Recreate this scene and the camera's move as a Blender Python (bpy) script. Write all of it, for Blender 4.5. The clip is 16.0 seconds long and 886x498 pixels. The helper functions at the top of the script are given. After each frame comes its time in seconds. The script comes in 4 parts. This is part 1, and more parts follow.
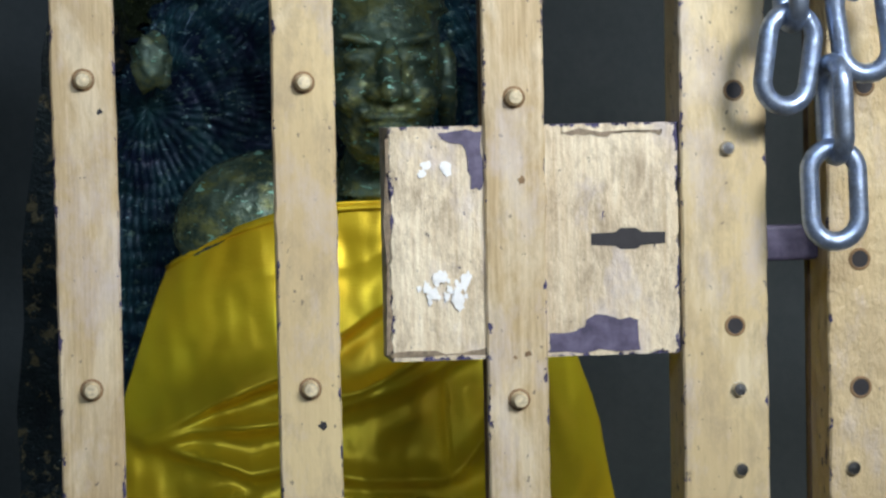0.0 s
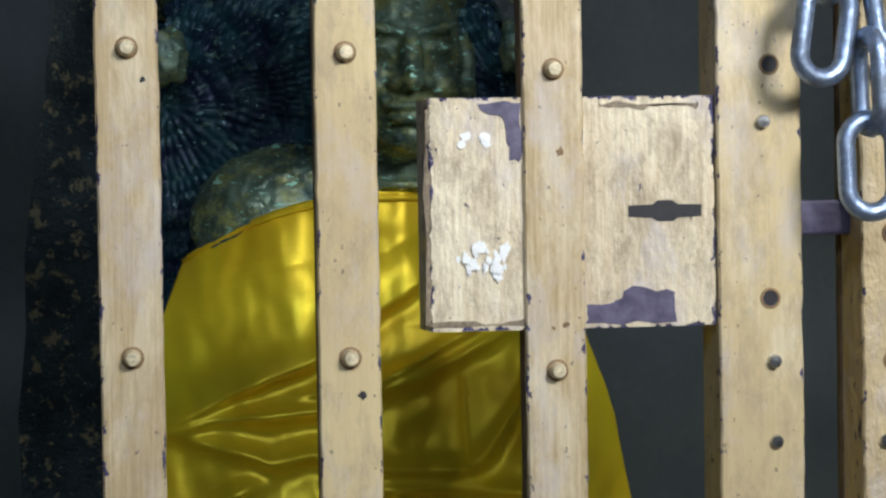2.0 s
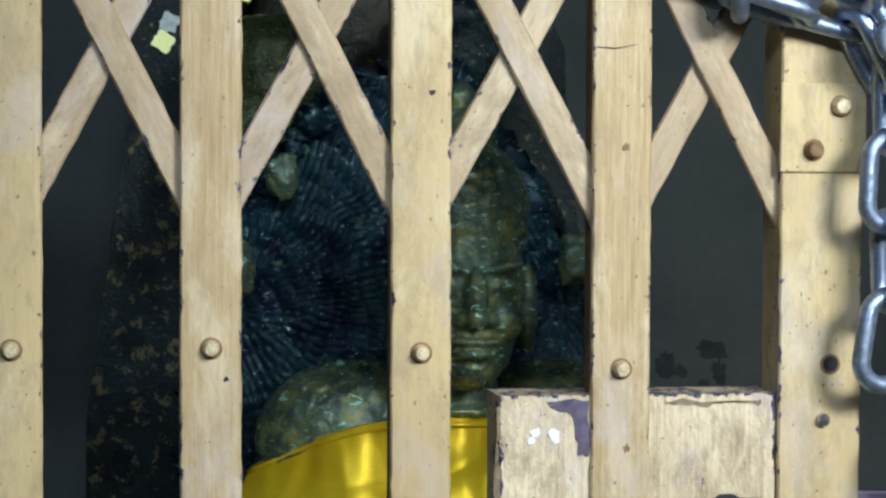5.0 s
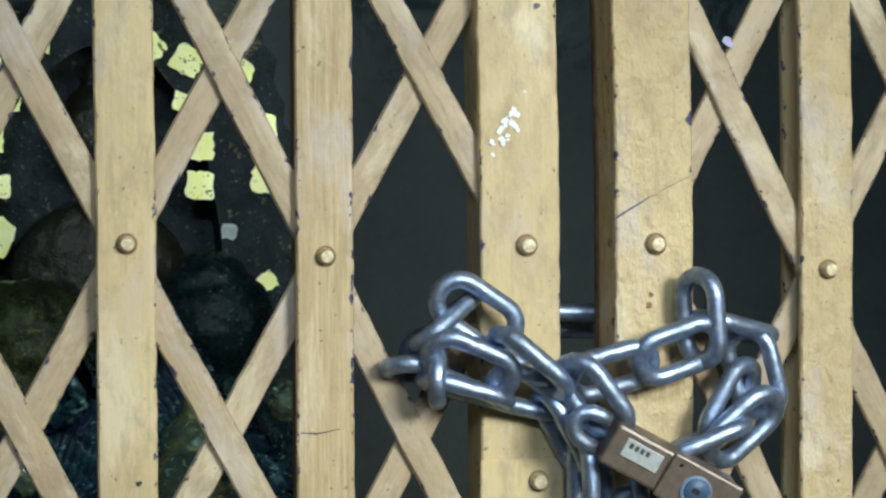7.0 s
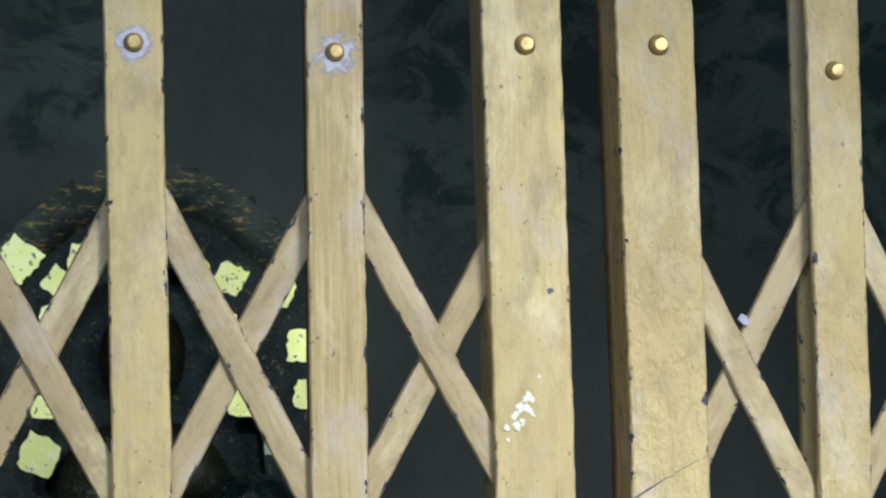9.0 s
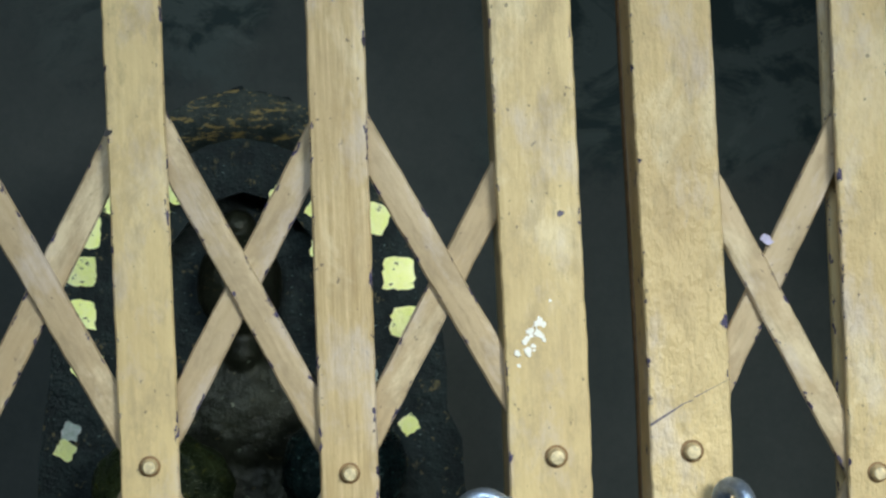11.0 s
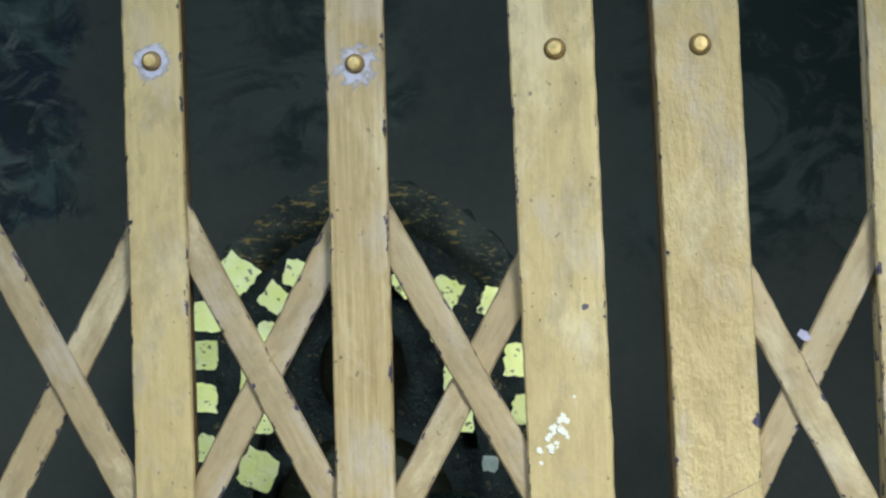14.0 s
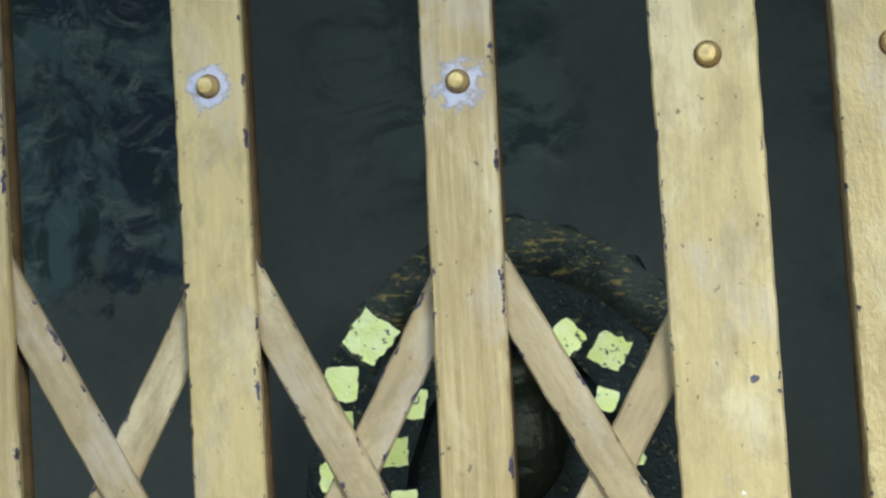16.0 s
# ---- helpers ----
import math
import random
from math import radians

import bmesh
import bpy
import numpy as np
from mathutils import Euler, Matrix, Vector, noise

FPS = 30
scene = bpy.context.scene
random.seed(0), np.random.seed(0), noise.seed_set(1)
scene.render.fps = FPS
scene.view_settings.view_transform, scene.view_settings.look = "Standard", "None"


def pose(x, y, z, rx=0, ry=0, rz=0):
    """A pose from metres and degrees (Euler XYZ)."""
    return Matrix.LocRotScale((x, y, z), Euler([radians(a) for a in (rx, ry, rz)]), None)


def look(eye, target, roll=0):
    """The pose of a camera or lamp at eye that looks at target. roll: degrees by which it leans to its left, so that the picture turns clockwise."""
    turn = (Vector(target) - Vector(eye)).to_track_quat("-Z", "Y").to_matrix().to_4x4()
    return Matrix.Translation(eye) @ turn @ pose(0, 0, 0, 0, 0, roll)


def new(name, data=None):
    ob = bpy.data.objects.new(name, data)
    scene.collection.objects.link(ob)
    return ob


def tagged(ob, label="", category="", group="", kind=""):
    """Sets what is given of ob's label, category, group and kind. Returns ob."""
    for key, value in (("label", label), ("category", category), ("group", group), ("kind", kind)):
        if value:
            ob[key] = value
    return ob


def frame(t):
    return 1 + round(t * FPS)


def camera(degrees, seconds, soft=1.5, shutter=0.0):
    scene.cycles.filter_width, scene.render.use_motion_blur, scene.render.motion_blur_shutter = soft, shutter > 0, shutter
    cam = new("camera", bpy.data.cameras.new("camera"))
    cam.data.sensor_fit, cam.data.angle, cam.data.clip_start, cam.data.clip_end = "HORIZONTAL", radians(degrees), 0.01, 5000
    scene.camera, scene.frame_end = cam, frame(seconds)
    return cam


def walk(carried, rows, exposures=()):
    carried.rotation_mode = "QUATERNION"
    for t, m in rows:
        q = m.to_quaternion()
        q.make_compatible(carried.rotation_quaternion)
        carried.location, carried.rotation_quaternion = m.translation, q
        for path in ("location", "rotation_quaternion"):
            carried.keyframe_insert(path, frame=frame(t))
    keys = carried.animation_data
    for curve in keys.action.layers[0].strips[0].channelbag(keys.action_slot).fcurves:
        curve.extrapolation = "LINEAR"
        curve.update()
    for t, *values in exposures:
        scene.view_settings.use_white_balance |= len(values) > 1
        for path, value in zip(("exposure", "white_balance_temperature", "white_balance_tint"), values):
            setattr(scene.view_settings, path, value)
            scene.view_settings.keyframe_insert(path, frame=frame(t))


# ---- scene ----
cam = camera(22, 16.0, soft=2.5)
PATH = [
    (0, (-0.1232, -0.7344, -0.1822), (0.1409, 1.2449, -0.2944), -1.15),
    (0.5, (-0.1339, -0.7362, -0.1923), (0.1476, 1.2414, -0.2923), -1.22),
    (1, (-0.1386, -0.7358, -0.1982), (0.1465, 1.2417, -0.2895), -1.28),
    (1.5, (-0.1467, -0.7352, -0.2051), (0.1518, 1.2410, -0.2789), -1.16),
    (2, (-0.1551, -0.7341, -0.2128), (0.1588, 1.2403, -0.2677), -0.98),
    (2.5, (-0.1603, -0.7415, -0.2202), (0.1516, 1.2338, -0.2501), -0.13),
    (3, (-0.1613, -0.7467, -0.2162), (0.1344, 1.2311, -0.2444), 0.47),
    (5.3, (-0.1747, -0.7537, -0.0849), (0.1189, 1.2230, -0.1663), 0.24),
    (5.5, (-0.1640, -0.7545, -0.0720), (0.1338, 1.2215, -0.1541), 0.32),
    (6, (-0.1547, -0.7814, -0.0298), (0.2077, 1.1831, -0.1266), 0.02),
    (6.5, (-0.1445, -0.7795, -0.0041), (0.2707, 1.1751, -0.0881), -0.09),
    (7, (-0.1323, -0.7802, 0.0223), (0.3009, 1.1713, -0.0408), -0.26),
    (7.5, (-0.1222, -0.7837, 0.0527), (0.2998, 1.1707, 0.0042), -0.41),
    (8, (-0.1161, -0.7856, 0.0797), (0.2933, 1.1720, 0.0655), -0.64),
    (8.5, (-0.1072, -0.7899, 0.0919), (0.2683, 1.1745, 0.1069), -0.72),
    (9, (-0.1076, -0.7894, 0.0909), (0.2517, 1.1780, 0.1081), -0.75),
    (9.5, (-0.1112, -0.7852, 0.0839), (0.2408, 1.1835, 0.0792), -0.95),
    (9.7, (-0.1155, -0.7861, 0.0833), (0.2404, 1.1819, 0.0640), -1.07),
    (11.8, (0.0466, -0.7872, 0.0897), (0.0265, 1.2123, 0.0498), -1.30),
    (12, (0.0552, -0.7880, 0.0895), (0.0154, 1.2114, 0.0564), -1.07),
    (12.5, (0.0601, -0.7847, 0.0908), (0.0099, 1.2145, 0.0713), -1.26),
    (13, (0.0638, -0.7800, 0.0906), (-0.0006, 1.2189, 0.0889), -1.29),
    (13.5, (0.0650, -0.7768, 0.0905), (-0.0136, 1.2216, 0.1056), -1.41),
    (14, (0.0685, -0.7717, 0.0912), (-0.0378, 1.2252, 0.1224), -1.45),
    (14.5, (0.0712, -0.7453, 0.0893), (-0.0639, 1.2496, 0.1352), -1.71),
    (15, (0.0818, -0.7134, 0.0932), (-0.1076, 1.2770, 0.1390), -2.11),
    (15.5, (0.0830, -0.6811, 0.0938), (-0.1394, 1.3057, 0.1499), -2.38),
    (16, (0.0809, -0.6143, 0.0979), (-0.2030, 1.3640, 0.1740), -2.76),
]
EXPOSURES = [(0, 0.56, 5760, 11), (3.2, 0.53, 5780, 10), (5.5, 0.62, 5780, 5), (7.0, 0.34, 5860, 2), (9.0, 0.43, 6080, 1), (12.0, 0.36, 6100, -1), (14.5, 0.40, 6080, -3), (16.0, 0.57, 6080, -4)]
walk(cam, [(t, look(eye, aim, roll)) for t, eye, aim, roll in PATH], EXPOSURES)

# ---- world and light ----
world = bpy.data.worlds.new("world")
world.use_nodes = True
scene.world = world
world.node_tree.nodes["Background"].inputs[0].default_value = (0.75, 0.85, 1.0, 1)
world.node_tree.nodes["Background"].inputs[1].default_value = 0.17


def area_lamp(name, eye, target, sx, sy, watts, colour, spread=180):
    data = bpy.data.lights.new(name, "AREA")
    data.shape, data.size, data.size_y, data.energy, data.color = "RECTANGLE", sx, sy, watts, colour
    data.spread = radians(spread)
    ob = new(name, data)
    ob.matrix_world = look(eye, target)
    return ob


# unseen source added at the right; its narrow beam favours the gate's middle
area_lamp("key_light", (0.42, -0.95, 0.28), (0.02, 0.0, -0.13), 0.34, 0.20, 0.78, (1.0, 0.96, 0.88), 50)
# unseen cool fill, added to lift the dark parts
area_lamp("fill_light", (-0.28, -1.6, 0.72), (0.0, 0.1, -0.12), 0.7, 0.12, 7.5, (0.82, 0.91, 1.0))


# ---- materials ----
class Mat:
    """A node material with short helpers."""

    def __init__(self, name, rough=0.5, metal=0.0):
        self.m = bpy.data.materials.new(name)
        self.m.use_nodes = True
        self.t = self.m.node_tree
        self.b = self.t.nodes["Principled BSDF"]
        self.b.inputs["Roughness"].default_value = rough
        self.b.inputs["Metallic"].default_value = metal
        self.coord = self.t.nodes.new("ShaderNodeTexCoord").outputs["Object"]

    def link(self, a, b):
        self.t.links.new(a, b)

    def mapped(self, scale, offset=(0, 0, 0), src=None):
        n = self.t.nodes.new("ShaderNodeMapping")
        n.inputs["Scale"].default_value = scale
        n.inputs["Location"].default_value = offset
        self.link(src or self.coord, n.inputs[0])
        return n.outputs[0]

    def shifted(self):
        """Object coordinates, moved by the object's own random number."""
        info = self.t.nodes.new("ShaderNodeObjectInfo")
        mul = self.t.nodes.new("ShaderNodeMath")
        mul.operation, mul.inputs[1].default_value = "MULTIPLY", 37.0
        self.link(info.outputs["Random"], mul.inputs[0])
        add = self.t.nodes.new("ShaderNodeVectorMath")
        self.link(self.coord, add.inputs[0])
        self.link(mul.outputs[0], add.inputs[1])
        return add.outputs[0]

    def noise(self, scale, vec=None, detail=4, rough=0.6, distort=0.0):
        n = self.t.nodes.new("ShaderNodeTexNoise")
        n.inputs["Scale"].default_value = scale
        n.inputs["Detail"].default_value = detail
        n.inputs["Roughness"].default_value = rough
        n.inputs["Distortion"].default_value = distort
        self.link(vec or self.coord, n.inputs["Vector"])
        return n.outputs["Fac"]

    def ramp(self, fac, a, b, ca=(0, 0, 0, 1), cb=(1, 1, 1, 1)):
        n = self.t.nodes.new("ShaderNodeValToRGB")
        n.color_ramp.elements[0].position, n.color_ramp.elements[0].color = a, ca
        n.color_ramp.elements[1].position, n.color_ramp.elements[1].color = b, cb
        self.link(fac, n.inputs[0])
        return n.outputs[0]

    def mix(self, fac, a, b):
        n = self.t.nodes.new("ShaderNodeMix")
        n.data_type = "RGBA"
        for v, s in ((fac, n.inputs["Factor"]), (a, n.inputs[6]), (b, n.inputs[7])):
            if isinstance(v, (tuple, list)):
                s.default_value = (*v, 1) if len(v) == 3 else v
            elif isinstance(v, (int, float)):
                s.default_value = v
            else:
                self.link(v, s)
        return n.outputs[2]

    def math(self, op, a, b=None):
        n = self.t.nodes.new("ShaderNodeMath")
        n.operation = op
        for v, s in ((a, n.inputs[0]), (b, n.inputs[1])):
            if v is None:
                continue
            if isinstance(v, (int, float)):
                s.default_value = v
            else:
                self.link(v, s)
        return n.outputs[0]

    def attr(self, name):
        n = self.t.nodes.new("ShaderNodeAttribute")
        n.attribute_name = name
        return n.outputs["Fac"]

    def bump(self, height, strength, dist):
        n = self.t.nodes.new("ShaderNodeBump")
        n.inputs["Strength"].default_value = strength
        n.inputs["Distance"].default_value = dist
        self.link(height, n.inputs["Height"])
        self.link(n.outputs[0], self.b.inputs["Normal"])

    def colour(self, c):
        if isinstance(c, (tuple, list)):
            self.b.inputs["Base Color"].default_value = (*c, 1)
        else:
            self.link(c, self.b.inputs["Base Color"])

    def rough(self, r):
        self.link(r, self.b.inputs["Roughness"])


def gold_paint(name, light, dark, lump=0.25, wear=0.0, mottle=0.25, streak=0.45, rim=0.255):
    """Brushed-on gold enamel, rubbed and chipped down to a violet-grey primer, more so along the edges."""
    m = Mat(name, 0.42, 0.05)
    m.b.inputs["Specular IOR Level"].default_value = 0.32
    v = m.shifted()
    grain = m.noise(1.0, m.mapped((700, 700, 30), src=v), 4, 0.65)
    wide = m.noise(17, m.mapped((1, 1, 0.6), src=v), 5, 0.62)
    fine = m.noise(420, v, 3, 0.7)
    even = m.mix(0.55, dark, light)
    base = m.mix(streak, even, m.mix(m.ramp(grain, 0.30, 0.70), dark, light))
    tone = m.mix(m.ramp(wide, 0.36, 0.68), base, m.mix(0.55, base, (0.48, 0.35, 0.19)))
    pale = m.ramp(m.noise(30, m.mapped((1, 1, 0.40), (4, 2, 9), v), 6, 0.68, 0.4), 0.53, 0.63)
    tone = m.mix(m.math("MULTIPLY", pale, 0.5), tone, (0.84, 0.74, 0.53))
    runs = m.ramp(m.noise(1.0, m.mapped((260, 260, 14), (2, 9, 5), v), 5, 0.7), 0.55, 0.70)
    tone = m.mix(m.math("MULTIPLY", runs, 0.35 * streak + 0.06), tone, (0.36, 0.25, 0.11))
    dirt = m.ramp(m.noise(1.0, m.mapped((170, 170, 60), src=v), 5, 0.7), 0.60 - wear * 0.05, 0.74)
    tone = m.mix(m.math("MULTIPLY", dirt, 0.4), tone, (0.24, 0.19, 0.11))
    blots = m.ramp(m.noise(95, m.mapped((1, 1, 0.45), (7, 3, 1), v), 6, 0.75, 0.3), 0.47, 0.64)
    tone = m.mix(m.math("MULTIPLY", blots, mottle), tone, (0.36, 0.28, 0.18))
    specks = m.ramp(m.noise(420, m.mapped((1, 1, 0.8), (1, 8, 3), v), 2, 0.5), 0.715, 0.735)
    tone = m.mix(m.math("MULTIPLY", specks, 0.7), tone, (0.13, 0.10, 0.08))
    lilac = m.ramp(m.noise(42, m.mapped((1, 1, 0.5), (2, 6, 4), v), 5, 0.7), 0.52, 0.68)
    tone = m.mix(m.math("MULTIPLY", lilac, 0.48 + 0.25 * wear), tone, (0.62, 0.55, 0.52))
    edge = m.attr("edge")
    chips = m.math("ADD", m.noise(260, m.mapped((1, 1, 0.6), src=v), 5, 0.7), m.math("MULTIPLY", edge, m.math("MULTIPLY", m.noise(60, v, 3), rim)))
    spots = m.ramp(chips, 0.715 - wear * 0.025, 0.735 - wear * 0.025)
    tone = m.mix(spots, tone, m.mix(m.ramp(fine, 0.4, 0.6), (0.035, 0.030, 0.055), (0.10, 0.09, 0.19)))
    m.colour(tone)
    m.rough(m.math("ADD", 0.34, m.math("MULTIPLY", m.math("ADD", m.math("ADD", grain, spots), blots), 0.17)))
    blister = m.noise(200, m.mapped((1, 1, 0.6), src=v), 4, 0.62)
    raised = m.ramp(blister, 0.36, 0.86)
    strokes = m.noise(1.0, m.mapped((330, 330, 60), (3, 3, 3), v), 4, 0.7)
    h = m.math("ADD", m.math("MULTIPLY", grain, 0.14 + 0.2 * streak), m.math("MULTIPLY", strokes, 0.16 + 0.34 * lump))
    h = m.math("ADD", h, m.math("MULTIPLY", wide, 0.8))
    m.bump(m.math("ADD", h, m.math("SUBTRACT", m.math("MULTIPLY", raised, lump * 0.9), m.math("MULTIPLY", spots, 0.5))), 0.6, 0.0008)
    return m.m


GOLD = gold_paint("gold_paint", (0.765, 0.625, 0.350), (0.585, 0.455, 0.225), 0.30, 0.20, 0.50, 0.30)
GOLD_LUMPY = gold_paint("gold_paint_blistered", (0.77, 0.625, 0.355), (0.62, 0.475, 0.245), 2.5, 0.4, 0.30, 0.25)
GOLD_WORN = gold_paint("gold_paint_worn", (0.58, 0.47, 0.32), (0.39, 0.30, 0.185), 0.35, 0.7, 0.72, 0.35)
GOLD_BROWN = gold_paint("gold_paint_brown", (0.70, 0.56, 0.33), (0.42, 0.31, 0.15), 0.35, 0.5, 0.30, 0.95)
GOLD_CASE = gold_paint("gold_paint_case", (0.97, 0.88, 0.66), (0.70, 0.57, 0.37), 1.5, 1.6, 0.80, 1.0, 0.36)


def primer():
    m = Mat("violet_primer", 0.5)
    n = m.noise(160, None, 5)
    m.colour(m.mix(m.ramp(n, 0.35, 0.65), (0.055, 0.045, 0.085), (0.14, 0.12, 0.19)))
    m.bump(n, 0.4, 0.0005)
    return m.m


def plain(name, c, rough, metal=0.0, scale=300, vary=0.35, bump=0.3, dist=0.0003):
    m = Mat(name, rough, metal)
    n = m.noise(scale, m.shifted(), 4)
    m.colour(m.mix(m.ramp(n, 0.3, 0.7), tuple(x * (1 - vary) for x in c), tuple(min(1, x * (1 + vary)) for x in c)))
    m.rough(m.math("ADD", rough - 0.1, m.math("MULTIPLY", n, 0.2)))
    m.bump(n, bump, dist)
    return m.m


PRIMER = primer()
RIVET = plain("rivet_gold", (0.64, 0.47, 0.20), 0.34, 0.2, 500)
RIVET_PALE = plain("rivet_cream", (0.66, 0.56, 0.36), 0.4, 0.15, 600)
HALO = plain("pale_violet_smear", (0.46, 0.44, 0.66), 0.5, 0, 500, 0.15)


def smear():
    """A thin violet-white wipe of paint that fades out unevenly."""
    m = Mat("violet_wipe", 0.5)
    far = m.t.nodes.new("ShaderNodeVectorMath")
    far.operation = "LENGTH"
    m.link(m.coord, far.inputs[0])
    ragged_edge = m.noise(260, m.shifted(), 3)
    reach = m.math("ADD", far.outputs["Value"], m.math("MULTIPLY", m.math("ADD", ragged_edge, -0.5), 0.015))
    m.colour(m.mix(m.noise(700), (0.56, 0.56, 0.86), (0.78, 0.79, 0.98)))
    m.link(m.math("SUBTRACT", 1.0, m.ramp(reach, 0.0034, 0.0080)), m.b.inputs["Alpha"])
    return m.m


WIPE = smear()
RUST = plain("rusty_rim", (0.24, 0.15, 0.07), 0.7)
STEEL_DARK = plain("dark_hole", (0.02, 0.018, 0.02), 0.6)


def zinc():
    """Galvanised steel gone dull, with darker oxide patches and scuffs."""
    m = Mat("zinc_steel", 0.4, 0.85)
    v = m.shifted()
    patch_noise = m.noise(70, v, 5, 0.7)
    fine = m.noise(420, v, 4, 0.7)
    tone = m.mix(m.ramp(fine, 0.3, 0.7), (0.29, 0.37, 0.54), (0.46, 0.57, 0.78))
    dull = m.ramp(patch_noise, 0.44, 0.62)
    tone = m.mix(m.math("MULTIPLY", dull, 0.75), tone, (0.17, 0.19, 0.21))
    m.colour(tone)
    m.rough(m.math("ADD", 0.27, m.math("ADD", m.math("MULTIPLY", dull, 0.2), m.math("MULTIPLY", fine, 0.16))))
    m.bump(m.math("ADD", fine, patch_noise), 0.5, 0.0006)
    return m.m


STEEL = zinc()
# dark brown for rear pieces, with the shade behind the bars put into it
SHADE_BROWN = plain("shade_brown", (0.12, 0.075, 0.035), 0.55, 0.0, 200, 0.4)
CHROME = plain("worn_steel", (0.55, 0.56, 0.58), 0.25, 1.0)
BRASS = plain("brown_lacquer", (0.165, 0.128, 0.10), 0.36, 0.15, 400, 0.18)
LABEL = plain("pale_label", (0.50, 0.52, 0.50), 0.4, 0.1, 900, 0.15)
INK = plain("dark_print", (0.06, 0.07, 0.08), 0.5)
SEAL = plain("blue_seal", (0.065, 0.11, 0.19), 0.45, 0.1)
SEAL_RING = plain("pale_blue_ring", (0.20, 0.27, 0.38), 0.45)
WHITE_PAINT = plain("white_paint", (0.95, 0.94, 0.90), 0.35, 0, 900, 0.04)


def leaf_metal():
    """Thin beaten leaf, creased, dulled and rubbed through in spots."""
    m = Mat("gold_leaf", 0.40, 0.60)
    v = m.shifted()
    crease = m.noise(150, v, 5, 0.7, 0.8)
    tone = m.mix(m.ramp(m.noise(90, v, 4, 0.65), 0.35, 0.65), (0.92, 0.97, 0.34), (0.98, 1.0, 0.56))
    holes = m.ramp(m.noise(210, m.mapped((1, 1, 1), (3, 8, 1), v), 4, 0.7), 0.62, 0.64)
    m.colour(m.mix(holes, tone, (0.10, 0.12, 0.07)))
    m.bump(crease, 0.7, 0.0006)
    return m.m


LEAF = leaf_metal()
LEAF_PALE = plain("pale_leaf", (0.78, 0.96, 0.84), 0.4, 0.2, 260, 0.2, 0.8, 0.0008)


def bronze(name, dark, green, fleck, fleck_at=0.66, rough=0.3, scale=90, glint_at=0.64, shine=None, glint_scale=6.5, below=None, stretch=(1, 1, 1.6), relief=0.003, soft=0.05):
    """Blackened, lacquered bronze with verdigris, rests of gold and glints painted into its colour; below a height the
    rests lie thicker.
    """
    m = Mat(name, rough, 0.35)
    a = m.noise(scale * 0.45, None, 5, 0.65)
    b = m.noise(scale * 2.2, None, 4, 0.7)
    c = m.noise(scale * 1.1, m.mapped(stretch, (3, 1, 7)), 6, 0.72)
    tone = m.mix(m.ramp(a, 0.36, 0.64), dark, green)
    if below is not None:
        sep = m.t.nodes.new("ShaderNodeSeparateXYZ")
        m.link(m.coord, sep.inputs[0])
        depth = m.ramp(m.math("SUBTRACT", below, sep.outputs[2]), 0.0, 0.06)
        c = m.math("ADD", c, m.math("MULTIPLY", depth, 0.045))
    flecks = m.ramp(c, fleck_at, fleck_at + soft)
    tone = m.mix(flecks, tone, fleck)
    # small highlights painted as pale spots in the base colour
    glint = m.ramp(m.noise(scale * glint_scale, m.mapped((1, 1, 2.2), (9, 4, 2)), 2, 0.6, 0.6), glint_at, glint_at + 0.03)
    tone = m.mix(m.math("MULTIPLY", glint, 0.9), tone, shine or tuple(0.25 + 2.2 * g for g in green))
    m.colour(tone)
    m.rough(m.math("ADD", rough - 0.08, m.math("MULTIPLY", b, 0.3)))
    h = m.math("ADD", m.math("MULTIPLY", a, 0.6), m.math("MULTIPLY", b, 0.5))
    m.bump(h, 0.9, relief)
    return m.m


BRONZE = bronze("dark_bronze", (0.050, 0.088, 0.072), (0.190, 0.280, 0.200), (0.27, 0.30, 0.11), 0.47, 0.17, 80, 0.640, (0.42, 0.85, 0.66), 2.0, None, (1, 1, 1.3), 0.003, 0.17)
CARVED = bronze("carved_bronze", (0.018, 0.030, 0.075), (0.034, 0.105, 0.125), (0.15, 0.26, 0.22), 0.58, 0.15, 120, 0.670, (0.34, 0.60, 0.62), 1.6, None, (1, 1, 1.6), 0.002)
SLAB = bronze("dark_stone", (0.014, 0.024, 0.027), (0.036, 0.056, 0.058), (0.26, 0.22, 0.11), 0.605, 0.35, 120, 0.69, (0.30, 0.42, 0.40), 3.0, -0.06, (1, 1, 0.9))
STONE = bronze("fleck_stone", (0.036, 0.054, 0.052), (0.110, 0.135, 0.122), (0.50, 0.38, 0.15), 0.548, 0.42, 105, 0.66, (0.34, 0.36, 0.26), 3.0, None, (0.8, 1, 2.4))
MOSSY = bronze("mossy_bronze", (0.026, 0.042, 0.020), (0.095, 0.125, 0.045), (0.36, 0.38, 0.10), 0.60, 0.22, 100)
BLACK = bronze("black_bronze", (0.010, 0.020, 0.024), (0.028, 0.060, 0.062), (0.12, 0.20, 0.19), 0.62, 0.20, 110, 0.66, (0.30, 0.55, 0.50), 2.0)
OLIVE = bronze("olive_bronze", (0.022, 0.024, 0.016), (0.060, 0.066, 0.042), (0.16, 0.14, 0.07), 0.60, 0.30, 70, 0.70, (0.25, 0.28, 0.20), 3.0)


